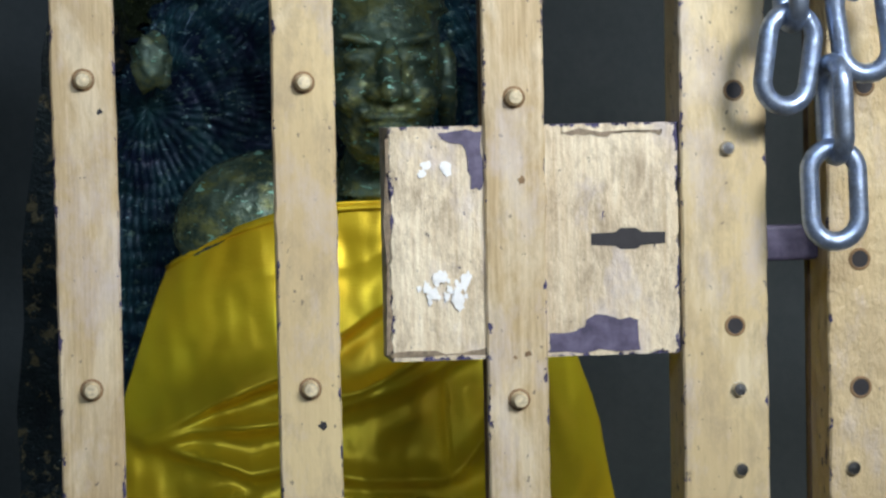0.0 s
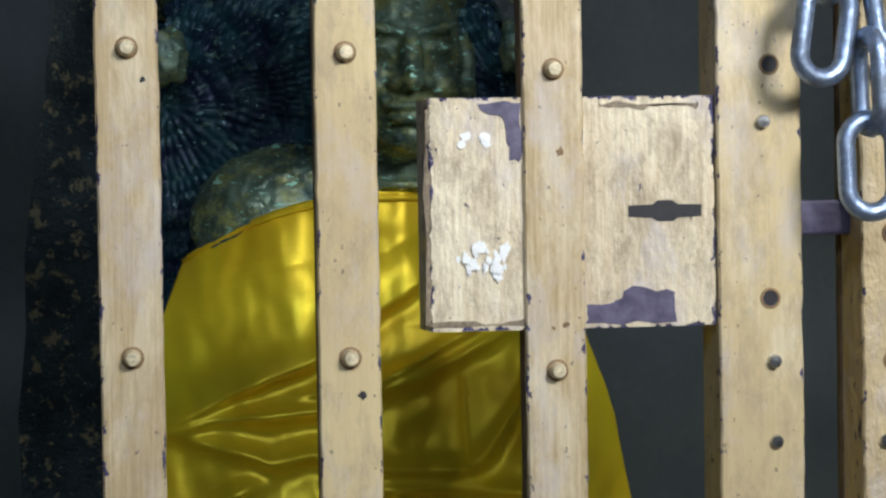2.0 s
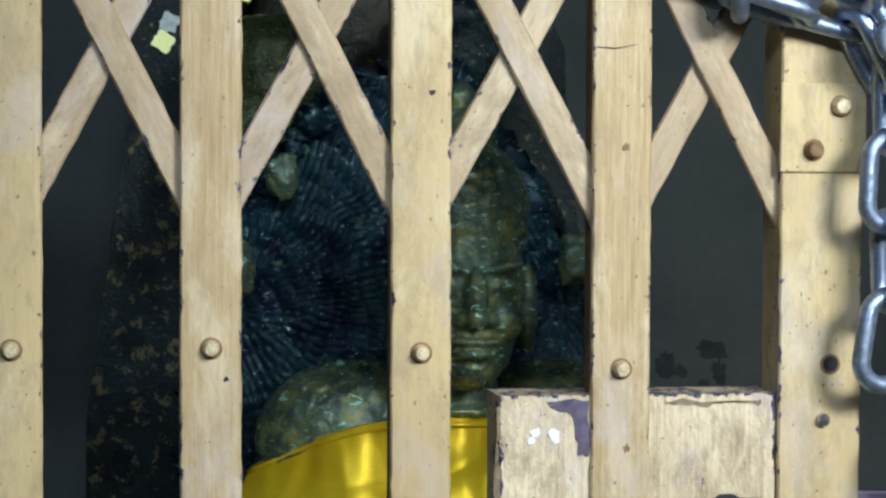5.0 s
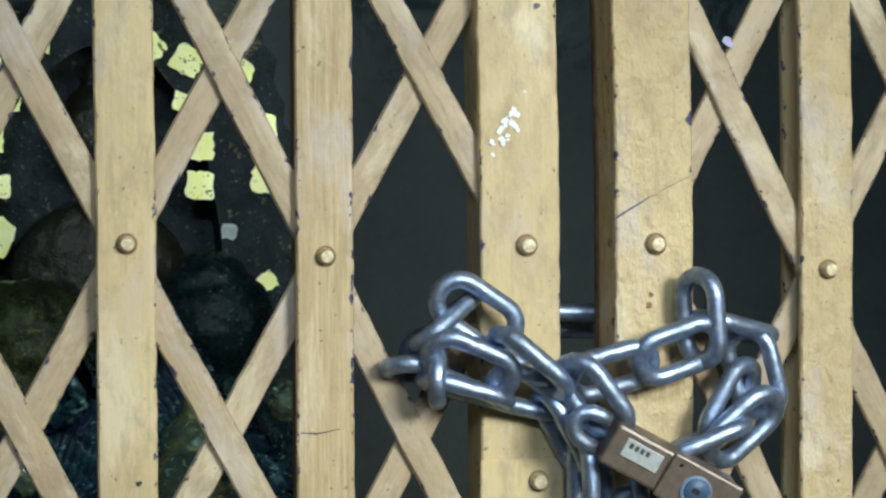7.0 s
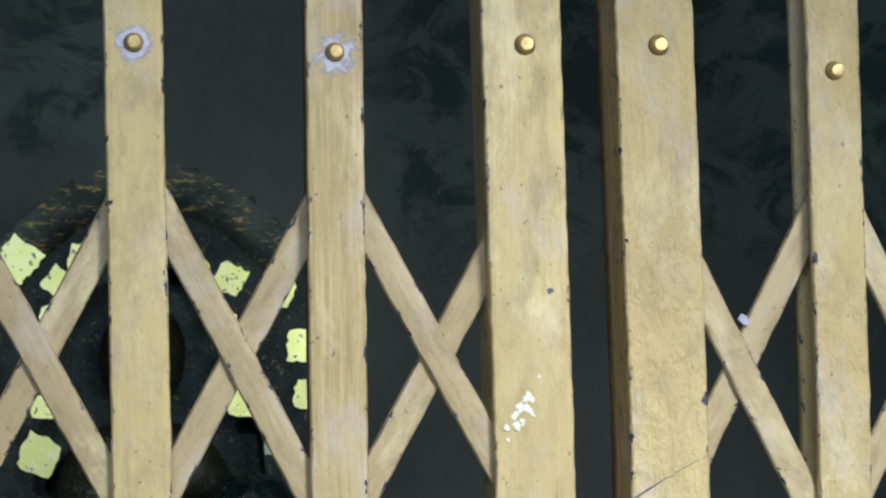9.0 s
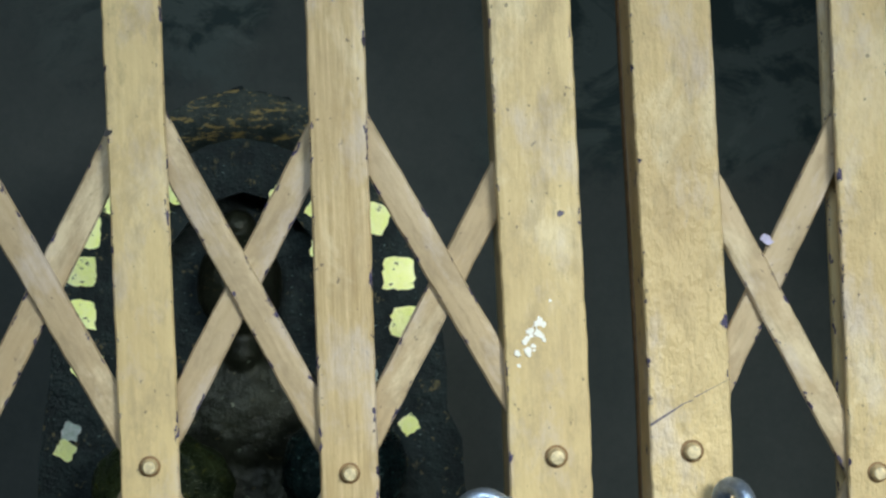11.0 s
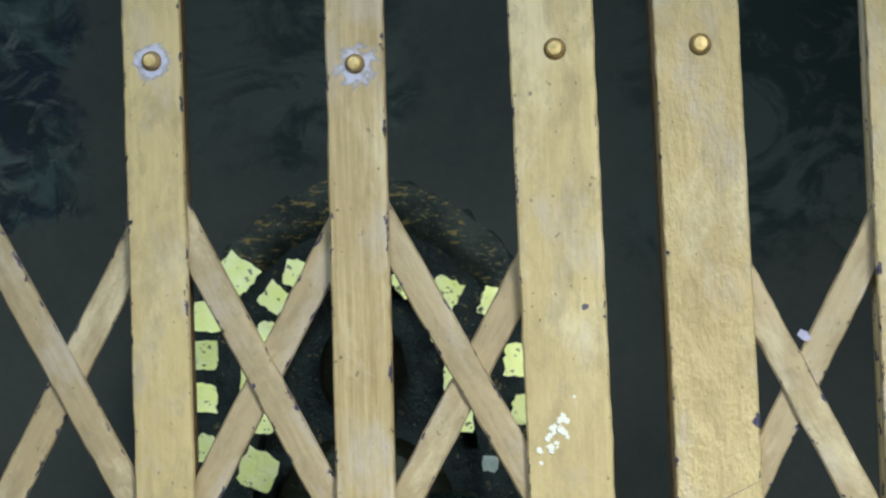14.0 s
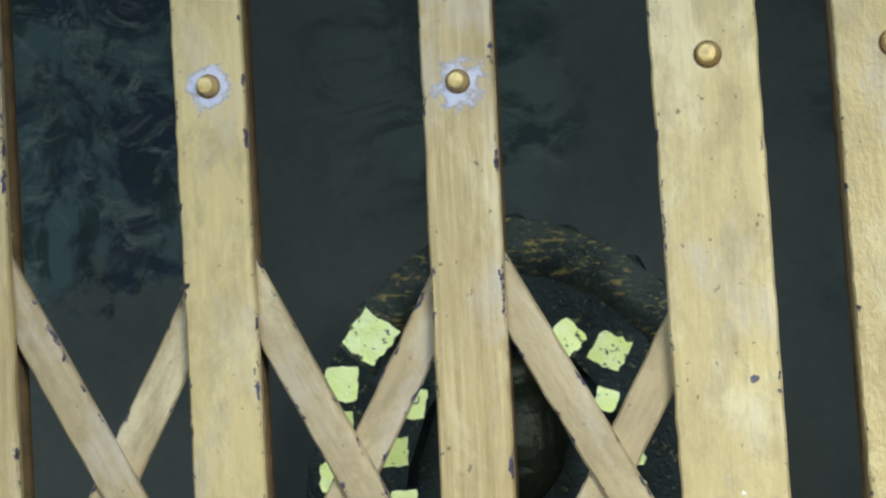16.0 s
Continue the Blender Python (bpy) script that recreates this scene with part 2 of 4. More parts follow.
def satin():
    m = Mat("yellow_satin", 0.30, 0.45)
    weave = m.noise(1.0, m.mapped((2200, 2200, 240)), 2, 0.5)
    weave2 = m.noise(1.0, m.mapped((260, 260, 2200)), 2, 0.5)
    big = m.noise(14, None, 3)
    m.colour(m.mix(m.ramp(big, 0.35, 0.65), (0.93, 0.63, 0.012), (0.95, 0.78, 0.020)))
    m.rough(m.math("ADD", 0.21, m.math("MULTIPLY", m.math("ADD", weave, weave2), 0.22)))
    m.bump(m.math("ADD", weave, weave2), 0.5, 0.00022)
    return m.m


SATIN = satin()


def wall_paint():
    """A dim grey wall with the rests of an old mural in teal, navy and pale strokes."""
    m = Mat("sooty_wall", 0.7)
    grime = m.noise(9, None, 7, 0.68)
    fine = m.noise(160, None, 5, 0.7)
    ragged_edge = m.noise(20, None, 6, 0.7)
    sep = m.t.nodes.new("ShaderNodeSeparateXYZ")
    m.link(m.coord, sep.inputs[0])
    frayed = m.math("MULTIPLY", m.math("ADD", ragged_edge, -0.5), 0.16)
    x, z = m.math("ADD", sep.outputs[0], frayed), m.math("ADD", sep.outputs[2], frayed)
    west = m.math("MULTIPLY", m.ramp(m.math("MULTIPLY", x, -1.0), 0.235, 0.255), m.ramp(z, 0.132, 0.142))
    mid = m.math("MULTIPLY", m.math("MULTIPLY", m.ramp(m.math("ADD", x, 1.0), 0.80, 0.90), m.ramp(m.math("MULTIPLY", x, -1.0), 0.02, 0.05)), m.ramp(z, 0.165, 0.185))
    east = m.math("MULTIPLY", m.ramp(x, 0.10, 0.14), m.ramp(z, 0.09, 0.13))
    dab = m.noise(1.0, m.mapped((13, 13, 19), (5, 0, 2)), 7, 0.66, 1.3)
    sweep = m.noise(1.0, m.mapped((40, 40, 16), (1, 4, 8)), 6, 0.66, 1.0)
    light = m.noise(1.0, m.mapped((30, 30, 46), (8, 1, 3)), 7, 0.72, 0.8)
    base = m.mix(m.ramp(grime, 0.3, 0.7), (0.100, 0.125, 0.122), (0.175, 0.192, 0.186))
    base = m.mix(m.math("MULTIPLY", m.ramp(fine, 0.35, 0.7), 0.25), base, (0.060, 0.082, 0.080))
    blue = m.mix(m.ramp(dab, 0.44, 0.55), (0.024, 0.044, 0.080), (0.115, 0.185, 0.200))
    blue = m.mix(m.math("MULTIPLY", m.ramp(sweep, 0.49, 0.58), 0.75), blue, (0.024, 0.052, 0.056))
    blue = m.mix(m.math("MULTIPLY", m.ramp(light, 0.52, 0.64), 0.8), blue, (0.270, 0.330, 0.320))
    blue = m.mix(m.math("MULTIPLY", m.ramp(grime, 0.50, 0.62), 0.3), blue, base)
    tone = m.mix(west, base, blue)
    dim = m.mix(m.ramp(dab, 0.45, 0.55), (0.034, 0.070, 0.072), (0.150, 0.195, 0.190))
    dim = m.mix(m.math("MULTIPLY", m.ramp(light, 0.56, 0.68), 0.6), dim, (0.240, 0.285, 0.270))
    tone = m.mix(m.math("MULTIPLY", m.math("MAXIMUM", mid, east), 0.85), tone, dim)
    m.colour(tone)
    m.bump(m.math("ADD", grime, m.math("MULTIPLY", fine, 0.2)), 0.3, 0.004)
    return m.m


WALL = wall_paint()
PLASTER = plain("outer_plaster", (0.45, 0.43, 0.38), 0.7, 0, 8, 0.1, 0.3, 0.003)
FLOOR = plain("floor_screed", (0.22, 0.19, 0.16), 0.5, 0, 6, 0.2, 0.3, 0.002)
ALTAR = plain("altar_cement", (0.10, 0.10, 0.095), 0.7, 0, 12, 0.3, 0.3, 0.002)


# ---- mesh helpers ----
def finish(bm, smooth=False):
    bmesh.ops.recalc_face_normals(bm, faces=bm.faces)
    for f in bm.faces:
        f.smooth = smooth


def part(name, bm, material, parent=None, label="", smooth=False, m=None):
    finish(bm, smooth)
    me = bpy.data.meshes.new(name)
    bm.to_mesh(me)
    bm.free()
    me.materials.append(material)
    ob = new(name, me)
    if parent is not None:
        ob.parent = parent
    if m is not None:
        ob.matrix_basis = m
    if label:
        ob["label"] = label
    return ob


def again(ob, parent, m, label=""):
    o = ob.copy()
    scene.collection.objects.link(o)
    o.parent, o.matrix_basis = parent, m
    if label:
        o["label"] = label
    return o


def box(x0, x1, y0, y1, z0, z1, bevel=0.0, segs=2):
    bm = bmesh.new()
    bmesh.ops.create_cube(bm, size=1, matrix=Matrix.Translation(((x0 + x1) / 2, (y0 + y1) / 2, (z0 + z1) / 2)) @ Matrix.Diagonal((x1 - x0, y1 - y0, z1 - z0, 1)))
    if bevel:
        bmesh.ops.bevel(bm, geom=bm.edges[:], offset=bevel, segments=segs, affect="EDGES", profile=0.5)
    return bm


def bar_mesh(width, depth, z0, z1, seed, step=0.005, ragged=0.00013, bend=0.0, ends=False):
    """A bar with its front at y = 0, slightly uneven along its edges; the attribute "edge" is 1 there."""
    rnd = random.Random(seed)
    h = width / 2
    prof = [(-h, 0.0008, 1), (-h + 0.0006, 0, 1), (-h + 0.0022, -0.0001, 0), (0, -0.0002, 0), (h - 0.0022, -0.0001, 0), (h - 0.0006, 0, 1), (h, 0.0008, 1), (h, depth, 0.2), (-h, depth, 0.2)]
    bm = bmesh.new()
    lay = bm.verts.layers.float.new("edge")
    rings, n = [], max(2, int((z1 - z0) / step))
    for i in range(n + 1):
        z = z0 + (z1 - z0) * i / n
        jl, jr = rnd.gauss(0, ragged), rnd.gauss(0, ragged)
        ring = []
        for k, (x, y, e) in enumerate(prof):
            j = jl if k in (0, 1) else jr if k in (5, 6) else 0
            v = bm.verts.new((x + j - bend * max(0.0, z - 0.02), y + abs(j) * 0.5, z))
            v[lay] = max(e, 0.9 if ends and i in (0, n) else 0)
            ring.append(v)
        rings.append(ring)
    for a, b in zip(rings, rings[1:]):
        for k in range(len(prof)):
            l = (k + 1) % len(prof)
            bm.faces.new((a[k], a[l], b[l], b[k]))
    bm.faces.new(rings[0])
    bm.faces.new(rings[-1])
    return bm


def lathe(profile, n=20):
    """A turned form about the y axis, from (radius, y) rows; it starts on the axis in front."""
    bm = bmesh.new()
    rings = []
    for r, y in profile:
        if r < 1e-6:
            rings.append([bm.verts.new((0, y, 0))])
        else:
            rings.append([bm.verts.new((r * math.cos(2 * math.pi * i / n), y, r * math.sin(2 * math.pi * i / n))) for i in range(n)])
    for a, b in zip(rings, rings[1:]):
        for i in range(n):
            j = (i + 1) % n
            if len(a) == 1 and len(b) > 1:
                bm.faces.new((a[0], b[i], b[j]))
            elif len(b) == 1 and len(a) > 1:
                bm.faces.new((a[i], a[j], b[0]))
            elif len(a) > 1:
                bm.faces.new((a[i], a[j], b[j], b[i]))
    return bm


def blot(size, seed, n=14, thick=0.0003, square=0.0, rough=0.28):
    """A thin ragged patch, front towards -y."""
    rnd = random.Random(seed)
    bm = bmesh.new()
    pts = []
    for i in range(n):
        a = 2 * math.pi * (i + rnd.uniform(-0.25, 0.25)) / n
        c, s = math.cos(a), math.sin(a)
        r = size / 2 * (1 + rnd.uniform(-rough, rough))
        if square:
            r *= (1 - square) + square * 1.05 / max(abs(c), abs(s))
        pts.append((r * c, r * s))
    front = [bm.verts.new((x, -thick, z)) for x, z in pts]
    back = [bm.verts.new((x, 0, z)) for x, z in pts]
    bm.faces.new(front)
    for i in range(n):
        bm.faces.new((front[i], front[(i + 1) % n], back[(i + 1) % n], back[i]))
    return bm


def empty(name, label, category, group="", kind="", at=(0, 0, 0)):
    ob = new(name)
    ob.location = at
    ob.empty_display_size = 0.02
    return tagged(ob, label, category, group, kind)


# ---- structure ----
def structure(name, bm, material, label, category):
    return tagged(part(name, bm, material), label, category, kind="structure")


structure("wall_back", box(-0.75, 0.75, 0.70, 0.78, -0.70, 0.80), WALL, "sooty grey-green back wall with faded blue mural strokes", "wall")
structure("wall_west", box(-0.83, -0.75, 0.03, 0.78, -0.70, 0.80), WALL, "sooty dim side wall of the shrine", "wall")
structure("wall_east", box(0.75, 0.83, 0.03, 0.78, -0.70, 0.80), WALL, "sooty dim side wall of the shrine", "wall")
structure("ceiling", box(-0.83, 0.83, 0.03, 0.78, 0.80, 0.86), WALL, "dark plastered shrine ceiling", "ceiling")
structure("altar", box(-0.75, 0.75, 0.08, 0.70, -0.70, -0.46, 0.004), ALTAR, "dark cement altar shelf inside the shrine", "altar")
structure("wall_front", box(-1.8, 1.8, -0.02, 0.03, -1.25, -0.62), PLASTER, "plain plastered parapet below the folding gate", "wall")
structure("lintel", box(-1.8, 1.8, -0.02, 0.03, 0.74, 1.7), PLASTER, "plain plastered wall over the gate opening", "wall")
structure("wall_front_west", box(-1.8, -0.75, -0.02, 0.03, -0.62, 0.74), PLASTER, "plain plastered wall beside the gate opening", "wall")
structure("wall_front_east", box(0.75, 1.8, -0.02, 0.03, -0.62, 0.74), PLASTER, "plain plastered wall beside the gate opening", "wall")
# unseen room, added to bounce light and give the chain something to reflect
structure("floor", box(-1.8, 1.8, -2.8, 0.03, -1.33, -1.25), FLOOR, "unseen plain screed floor before the shrine", "floor")
structure("wall_south", box(-1.8, 1.8, -2.88, -2.8, -1.25, 1.7), PLASTER, "unseen plain plastered wall opposite the shrine", "wall")
structure("wall_room_west", box(-1.88, -1.8, -2.88, 0.03, -1.25, 1.7), PLASTER, "unseen plain plastered side wall of the room", "wall")
structure("wall_room_east", box(1.8, 1.88, -2.88, 0.03, -1.25, 1.7), PLASTER, "unseen plain plastered side wall of the room", "wall")
structure("ceiling_room", box(-1.88, 1.88, -2.88, 0.03, 1.7, 1.78), PLASTER, "unseen plain plastered ceiling of the room", "ceiling")

# dark brush marks of the mural, set on the wall as thin patches
DARK_STROKE = plain("dark_stroke", (0.060, 0.075, 0.074), 0.8, 0, 120, 0.3)
wall_back = bpy.data.objects["wall_back"]
for x, z, size, sx, turn in ((0.222, -0.229, 0.012, 2.2, 10), (0.226, -0.244, 0.010, 2.6, 70), (0.214, -0.254, 0.008, 2.0, 130), (0.190, -0.238, 0.013, 1.5, 90), (0.200, -0.243, 0.008, 1.6, 30)):
    part("soot_mark", blot(size, int(x * 9000), 22, 0.0004, 0, 0.3), DARK_STROKE, wall_back, "dark brush mark", False, pose(x, 0.6998, z, 0, turn, 0) @ Matrix.Diagonal((sx * 0.8, 1, 1.0, 1)))

# ---- the folding gate ----
Z0, Z1 = -0.62, 0.74
SLAT_W, SLAT_T, STILE_W, STILE_T, DIAG_W = 0.0202, 0.0034, 0.0290, 0.021, 0.0110
RISE = 0.129


def rivet(parent, x, z, r=0.0030, y=0.0, material=None, label=""):
    """A domed rivet with a flattened head and a rusty rim round its foot."""
    head = part("rivet", lathe([(0, -0.0045), (r * 0.68, -0.0044), (r * 0.78, -0.0040), (r * 0.90, -0.0014), (r, 0.0002)], 14), material or (RIVET if z > 0.1 else RIVET_PALE), parent, label, False, pose(x, y, z))
    part("rim", lathe([(r * 0.9, -0.0006), (r * 1.12, -0.0004), (r * (1.22 if z > 0.1 else 1.42), 0.0001)]), RUST, head, "rusty rim", True)
    return head


def hole(parent, x, z, r=0.0027, y=0.0):
    h = part("bolt_hole", lathe([(0, -0.0004), (r, -0.00042)]), STEEL_DARK, parent, "dark open bolt hole", True, pose(x, y, z))
    part("rim", lathe([(r * 0.97, -0.0004), (r * 1.02, -0.0007), (r * 1.2, -0.0006), (r * 1.42, 0.0001)]), RUST, h, "rusty rim", True)


def slat(gate, x, zs, seed, material=GOLD, halo=False, bend=0.008, back=0.0115):
    s = part("slat", bar_mesh(SLAT_W, SLAT_T, Z0, Z1, seed, bend=bend), material, gate, m=pose(x, 0, 0))
    for k, z in enumerate(zs):
        rivet(s, -bend * max(0.0, z - 0.02), z)
        if k == 0 and halo:
            part("smear", blot(0.0200 if seed == 15 else 0.0135, seed * 7 + k, 26, 0.00012, 0, 0.10), WIPE, s, "pale violet smear round the rivet", False, pose(0.0004 - bend * max(0.0, z - 0.02), -0.0001, z - 0.0006))
    # the left leaf's back slats carry their shade as a brown colour
    part("back_slat", bar_mesh(SLAT_W - 0.0012, SLAT_T, Z0, Z1, seed + 50, 0.02, bend=bend), GOLD if back > 0.015 else SHADE_BROWN, gate, "" if back > 0.015 else "shade-brown back slat", m=pose(x, back, 0))
    return s


def diagonal(gate, x0, z0, x1, z1, y, seed):
    """A flat diagonal bar between two points, a little longer than their distance."""
    dx, dz = x1 - x0, z1 - z0
    length = math.hypot(dx, dz)
    m = pose((x0 + x1) / 2, y, (z0 + z1) / 2, 0, math.degrees(math.atan2(dx, dz)), 0)
    part("diagonal_bar", bar_mesh(DIAG_W, 0.0026, -length / 2 - 0.006, length / 2 + 0.006, seed), GOLD_WORN, gate, m=m)


left_gate = empty("folding_gate", "gold-painted iron folding gate leaf, chained shut", "gate", "gate leaves")
right_gate = empty("folding_gate", "gold-painted iron folding gate leaf, chained to its partner", "gate", "gate leaves")
LEFT = [(-0.338, 0.001), (-0.271, 0.001), (-0.2045, 0.001), (-0.1395, 0.001), (-0.0695, 0.0), (-0.001, -0.005), (0.069, -0.002)]
RIGHT = [(0.1187, -0.002), (0.1845, -0.012), (0.2500, -0.010), (0.3160, -0.010)]
# how far the ends of the diagonals sit above or below their even places
SAG_FRONT = {(True, 2): (0.0, 0.009), (True, 3): (0.002, 0.007), (True, 4): (0.001, 0.006), (True, 5): (0.004, 0.0), (False, 1): (-0.007, 0.0)}
SAG_BACK = {(True, 3): (-0.004, -0.003), (True, 4): (-0.005, -0.005), (True, 5): (-0.004, 0.0), (True, 6): (0.0, -0.005), (False, 0): (-0.002, 0.0)}
Y_FRONT, Y_BACK = 0.0044, 0.0076
for gate, posts in ((left_gate, LEFT), (right_gate, RIGHT)):
    for i, (x, z) in enumerate(posts):
        a = posts[i - 1][0] if i else x
        b = posts[i + 1][0] if i + 1 < len(posts) else x
        up, down = (RISE if i else 0), (RISE if i + 1 < len(posts) else 0)
        t0, b0 = SAG_FRONT.get((gate is left_gate, i), (0.0, 0.0))
        t1, b1 = SAG_BACK.get((gate is left_gate, i), (0.0, 0.0))
        diagonal(gate, a, z + up + t0, b, z - down * 1.08 + b0, Y_FRONT, 300 + i)
        diagonal(gate, b, z + down + t1, a, z - up * 0.96 + b1, Y_BACK, 340 + i)

for i, (x, z) in enumerate(LEFT[:-1]):
    d = (0, -0.004, 0.002, 0.002, 0, -0.006)[i]
    slat(left_gate, x, (0.17 + d * 0.5, z, -0.169 + d, -0.268 + d, -0.44 + d), 10 + i, GOLD_BROWN if i in (3, 5) else GOLD, i in (4, 5), 0.0 if i == 5 else 0.008)
for i, (x, z) in enumerate(RIGHT[1:]):
    slat(right_gate, x, (0.161, z, -0.178, -0.277, -0.44), 30 + i, GOLD_LUMPY, False, 0.018, 0.019)

stile_left = part("stile", bar_mesh(STILE_W, STILE_T, Z0, Z1, 71, bend=0.020), GOLD, left_gate, m=pose(0.069, 0, 0))
stile_right = part("stile", bar_mesh(STILE_W, STILE_T, Z0, Z1, 72, bend=0.024), GOLD_LUMPY, right_gate, m=pose(0.1187, 0, 0))
part("back_strip", bar_mesh(0.0050, 0.003, Z0, Z1, 73, 0.02, bend=0.024), SHADE_BROWN, stile_right, "brown strip behind the stile", m=pose(-0.0130, 0.0212, 0))
for st, x0, zs in ((stile_left, 0.069, ((0.067, 0.170), (0.071, -0.002))), (stile_right, 0.1187, ((0.116, 0.170), (0.1188, -0.002)))):
    for x, z in zs:
        rivet(st, x - x0, z, 0.0033)
for x, z in ((0.070, -0.193), (0.073, -0.273)):
    rivet(stile_left, x - 0.069, z, 0.0028, 0.0018, CHROME, "sunk worn steel rivet")
rivet(stile_left, 0.0735 - 0.069, -0.300, 0.0028, 0.0024, CHROME, "sunk worn steel rivet")
for x, z in ((0.0725, -0.174), (0.072, -0.252)):
    hole(stile_left, x - 0.069, z)
for x, z in ((0.117, -0.173), (0.115, -0.231), (0.115, -0.274)):
    hole(stile_right, x - 0.1187, z, 0.0029)
rivet(stile_right, 0.112 - 0.1187, -0.301, 0.003, 0.0024, CHROME, "sunk worn steel rivet")

for st, x0, tilt in ((stile_left, 0.069, 0.4), (stile_right, 0.1187, -0.4)):
    plate = part("strap_plate", box(-0.0152, 0.0152, -0.0014, 0.0004, -0.0152, 0.0152, 0.0006), GOLD, st, "", False, pose(0, 0, -0.093, 0, tilt, 0))
    rivet(plate, 0.0058, 0.0075, 0.0034, -0.0010)
    rivet(plate, -0.0035 if x0 < 0.1 else 0.0052, -0.0075, 0.0034, -0.0010, RUST)

# lock case between two posts of the left leaf
case = part("lock_case", bar_mesh(0.0967, 0.024, -0.03825, 0.03825, 77, 0.0022, 0.00022, 0.0, True), GOLD_CASE, left_gate, "worn gold-painted steel lock case", False, pose(0.00585, 0.0022, -0.22225))
at_case = pose(-0.00585, -0.0022, 0.22225)
slot = bmesh.new()
outline = [(-0.0125, 0.0020), (-0.0045, 0.0022), (-0.0025, 0.0036), (0.0025, 0.0036), (0.0045, 0.0022), (0.0125, 0.0020), (0.0125, -0.0018), (0.0045, -0.0022), (0.0025, -0.0034), (-0.0025, -0.0034), (-0.0045, -0.0022), (-0.0125, -0.0018)]
slot.faces.new([slot.verts.new((x, 0, z)) for x, z in outline])
ext = bmesh.ops.extrude_face_region(slot, geom=slot.faces[:])
bmesh.ops.translate(slot, verts=[v for v in ext["geom"] if isinstance(v, bmesh.types.BMVert)], vec=(0, 0.003, 0))
part("keyhole", slot, STEEL_DARK, case, "dark bow-tie keyhole", False, at_case @ pose(0.0368, 0.0018, -0.2222))


def patch(pts, parent, name, material, label, y=0.0, thick=0.0003, m=None):
    bm = bmesh.new()
    bm.faces.new([bm.verts.new((x, y, z)) for x, z in pts])
    ext = bmesh.ops.extrude_face_region(bm, geom=bm.faces[:])
    bmesh.ops.translate(bm, verts=[v for v in ext["geom"] if isinstance(v, bmesh.types.BMVert)], vec=(0, -thick, 0))
    return part(name, bm, material, parent, label, False, m)


def ragged(pts, seed, n=5, amp=0.0008):
    rnd = random.Random(seed)
    out = []
    for (x0, z0), (x1, z1) in zip(pts, pts[1:] + pts[:1]):
        for k in range(n):
            f = k / n
            out.append((x0 + (x1 - x0) * f + rnd.uniform(-amp, amp), z0 + (z1 - z0) * f + rnd.uniform(-amp, amp)))
    return out


GRIME = plain("rim_grime", (0.25, 0.19, 0.12), 0.6, 0.0, 500, 0.5)
for k, ring in enumerate((
        [(-0.0440, -0.1880), (-0.0440, -0.2580), (-0.0425, -0.2580), (-0.0415, -0.2450), (-0.0428, -0.2320), (-0.0418, -0.2150), (-0.0430, -0.2000), (-0.0422, -0.1880)],
        [(-0.0430, -0.2592), (0.0080, -0.2592), (0.0080, -0.2580), (-0.0100, -0.2572), (-0.0250, -0.2580), (-0.0430, -0.2570)],
        [(0.0150, -0.1862), (0.0480, -0.1862), (0.0480, -0.1880), (0.0380, -0.1872), (0.0280, -0.1884), (0.0150, -0.1872)])):
    patch(ragged(ring, 20 + k), case, "grime", GRIME, "brown grime along the rim", 0.0020, 0.0002, at_case)
patch(ragged([(0.0095, -0.2590), (0.0395, -0.2590), (0.0395, -0.2485), (0.0250, -0.2475), (0.0185, -0.2520), (0.0095, -0.2535)], 3), case, "bare_primer", PRIMER, "bare violet primer patch", 0.0020, 0.0003, at_case)
patch(ragged([(-0.026, -0.1855), (-0.0115, -0.1855), (-0.0115, -0.2050), (-0.0155, -0.2040), (-0.0180, -0.1900), (-0.0250, -0.1880)], 4), case, "bare_primer", PRIMER, "bare violet primer patch", 0.0020, 0.0003, at_case)
rnd = random.Random(11)
for k in range(28):
    part("paint_fleck", blot(rnd.uniform(0.0014, 0.0040), 400 + k, 14, 0.0003, 0, 0.38), WHITE_PAINT, case, "white paint fleck", False, at_case @ pose(-0.0255 + rnd.uniform(-0.008, 0.008), 0.0019 - k * 0.00003, -0.2370 + rnd.uniform(-0.0045, 0.0045), 0, rnd.uniform(-20, 20), 0) @ Matrix.Diagonal((0.8, 1, 1.3, 1)))
for k in range(5):
    part("paint_fleck", blot(rnd.uniform(0.002, 0.0035), 430 + k), WHITE_PAINT, case, "white paint fleck", False, at_case @ pose(-0.0275 + rnd.uniform(-0.005, 0.005), 0.0019 - k * 0.00007, -0.1975 + rnd.uniform(-0.002, 0.002)))
for k in range(26):
    along = rnd.gauss(0.0, 0.42)
    part("paint_fleck", blot(rnd.uniform(0.0009, 0.0026), 450 + k, 12, 0.0003, 0, 0.42), WHITE_PAINT, stile_left, "white paint fleck", False, pose(-0.0040 + 0.0055 * along + rnd.gauss(0, 0.0016), -0.0001 - k * 0.00003, 0.0405 + 0.0085 * along + rnd.gauss(0, 0.0014)))
for x, z, s in ((0.006, 0.0825, 0.0022), (0.0125, 0.079, 0.0012)):
    part("bare_primer", blot(s, 470 + int(s * 1e4)), PRIMER, stile_left, "chipped primer spot", False, pose(x, -0.0001, z))
patch(ragged([(-0.0145, 0.0070), (-0.0020, 0.0146), (0.0010, 0.0158), (-0.0020, 0.0152), (-0.0145, 0.0079)], 31, 3, 0.00012), stile_right, "scratch", PRIMER, "dark scratch line", -0.0001, 0.0001)
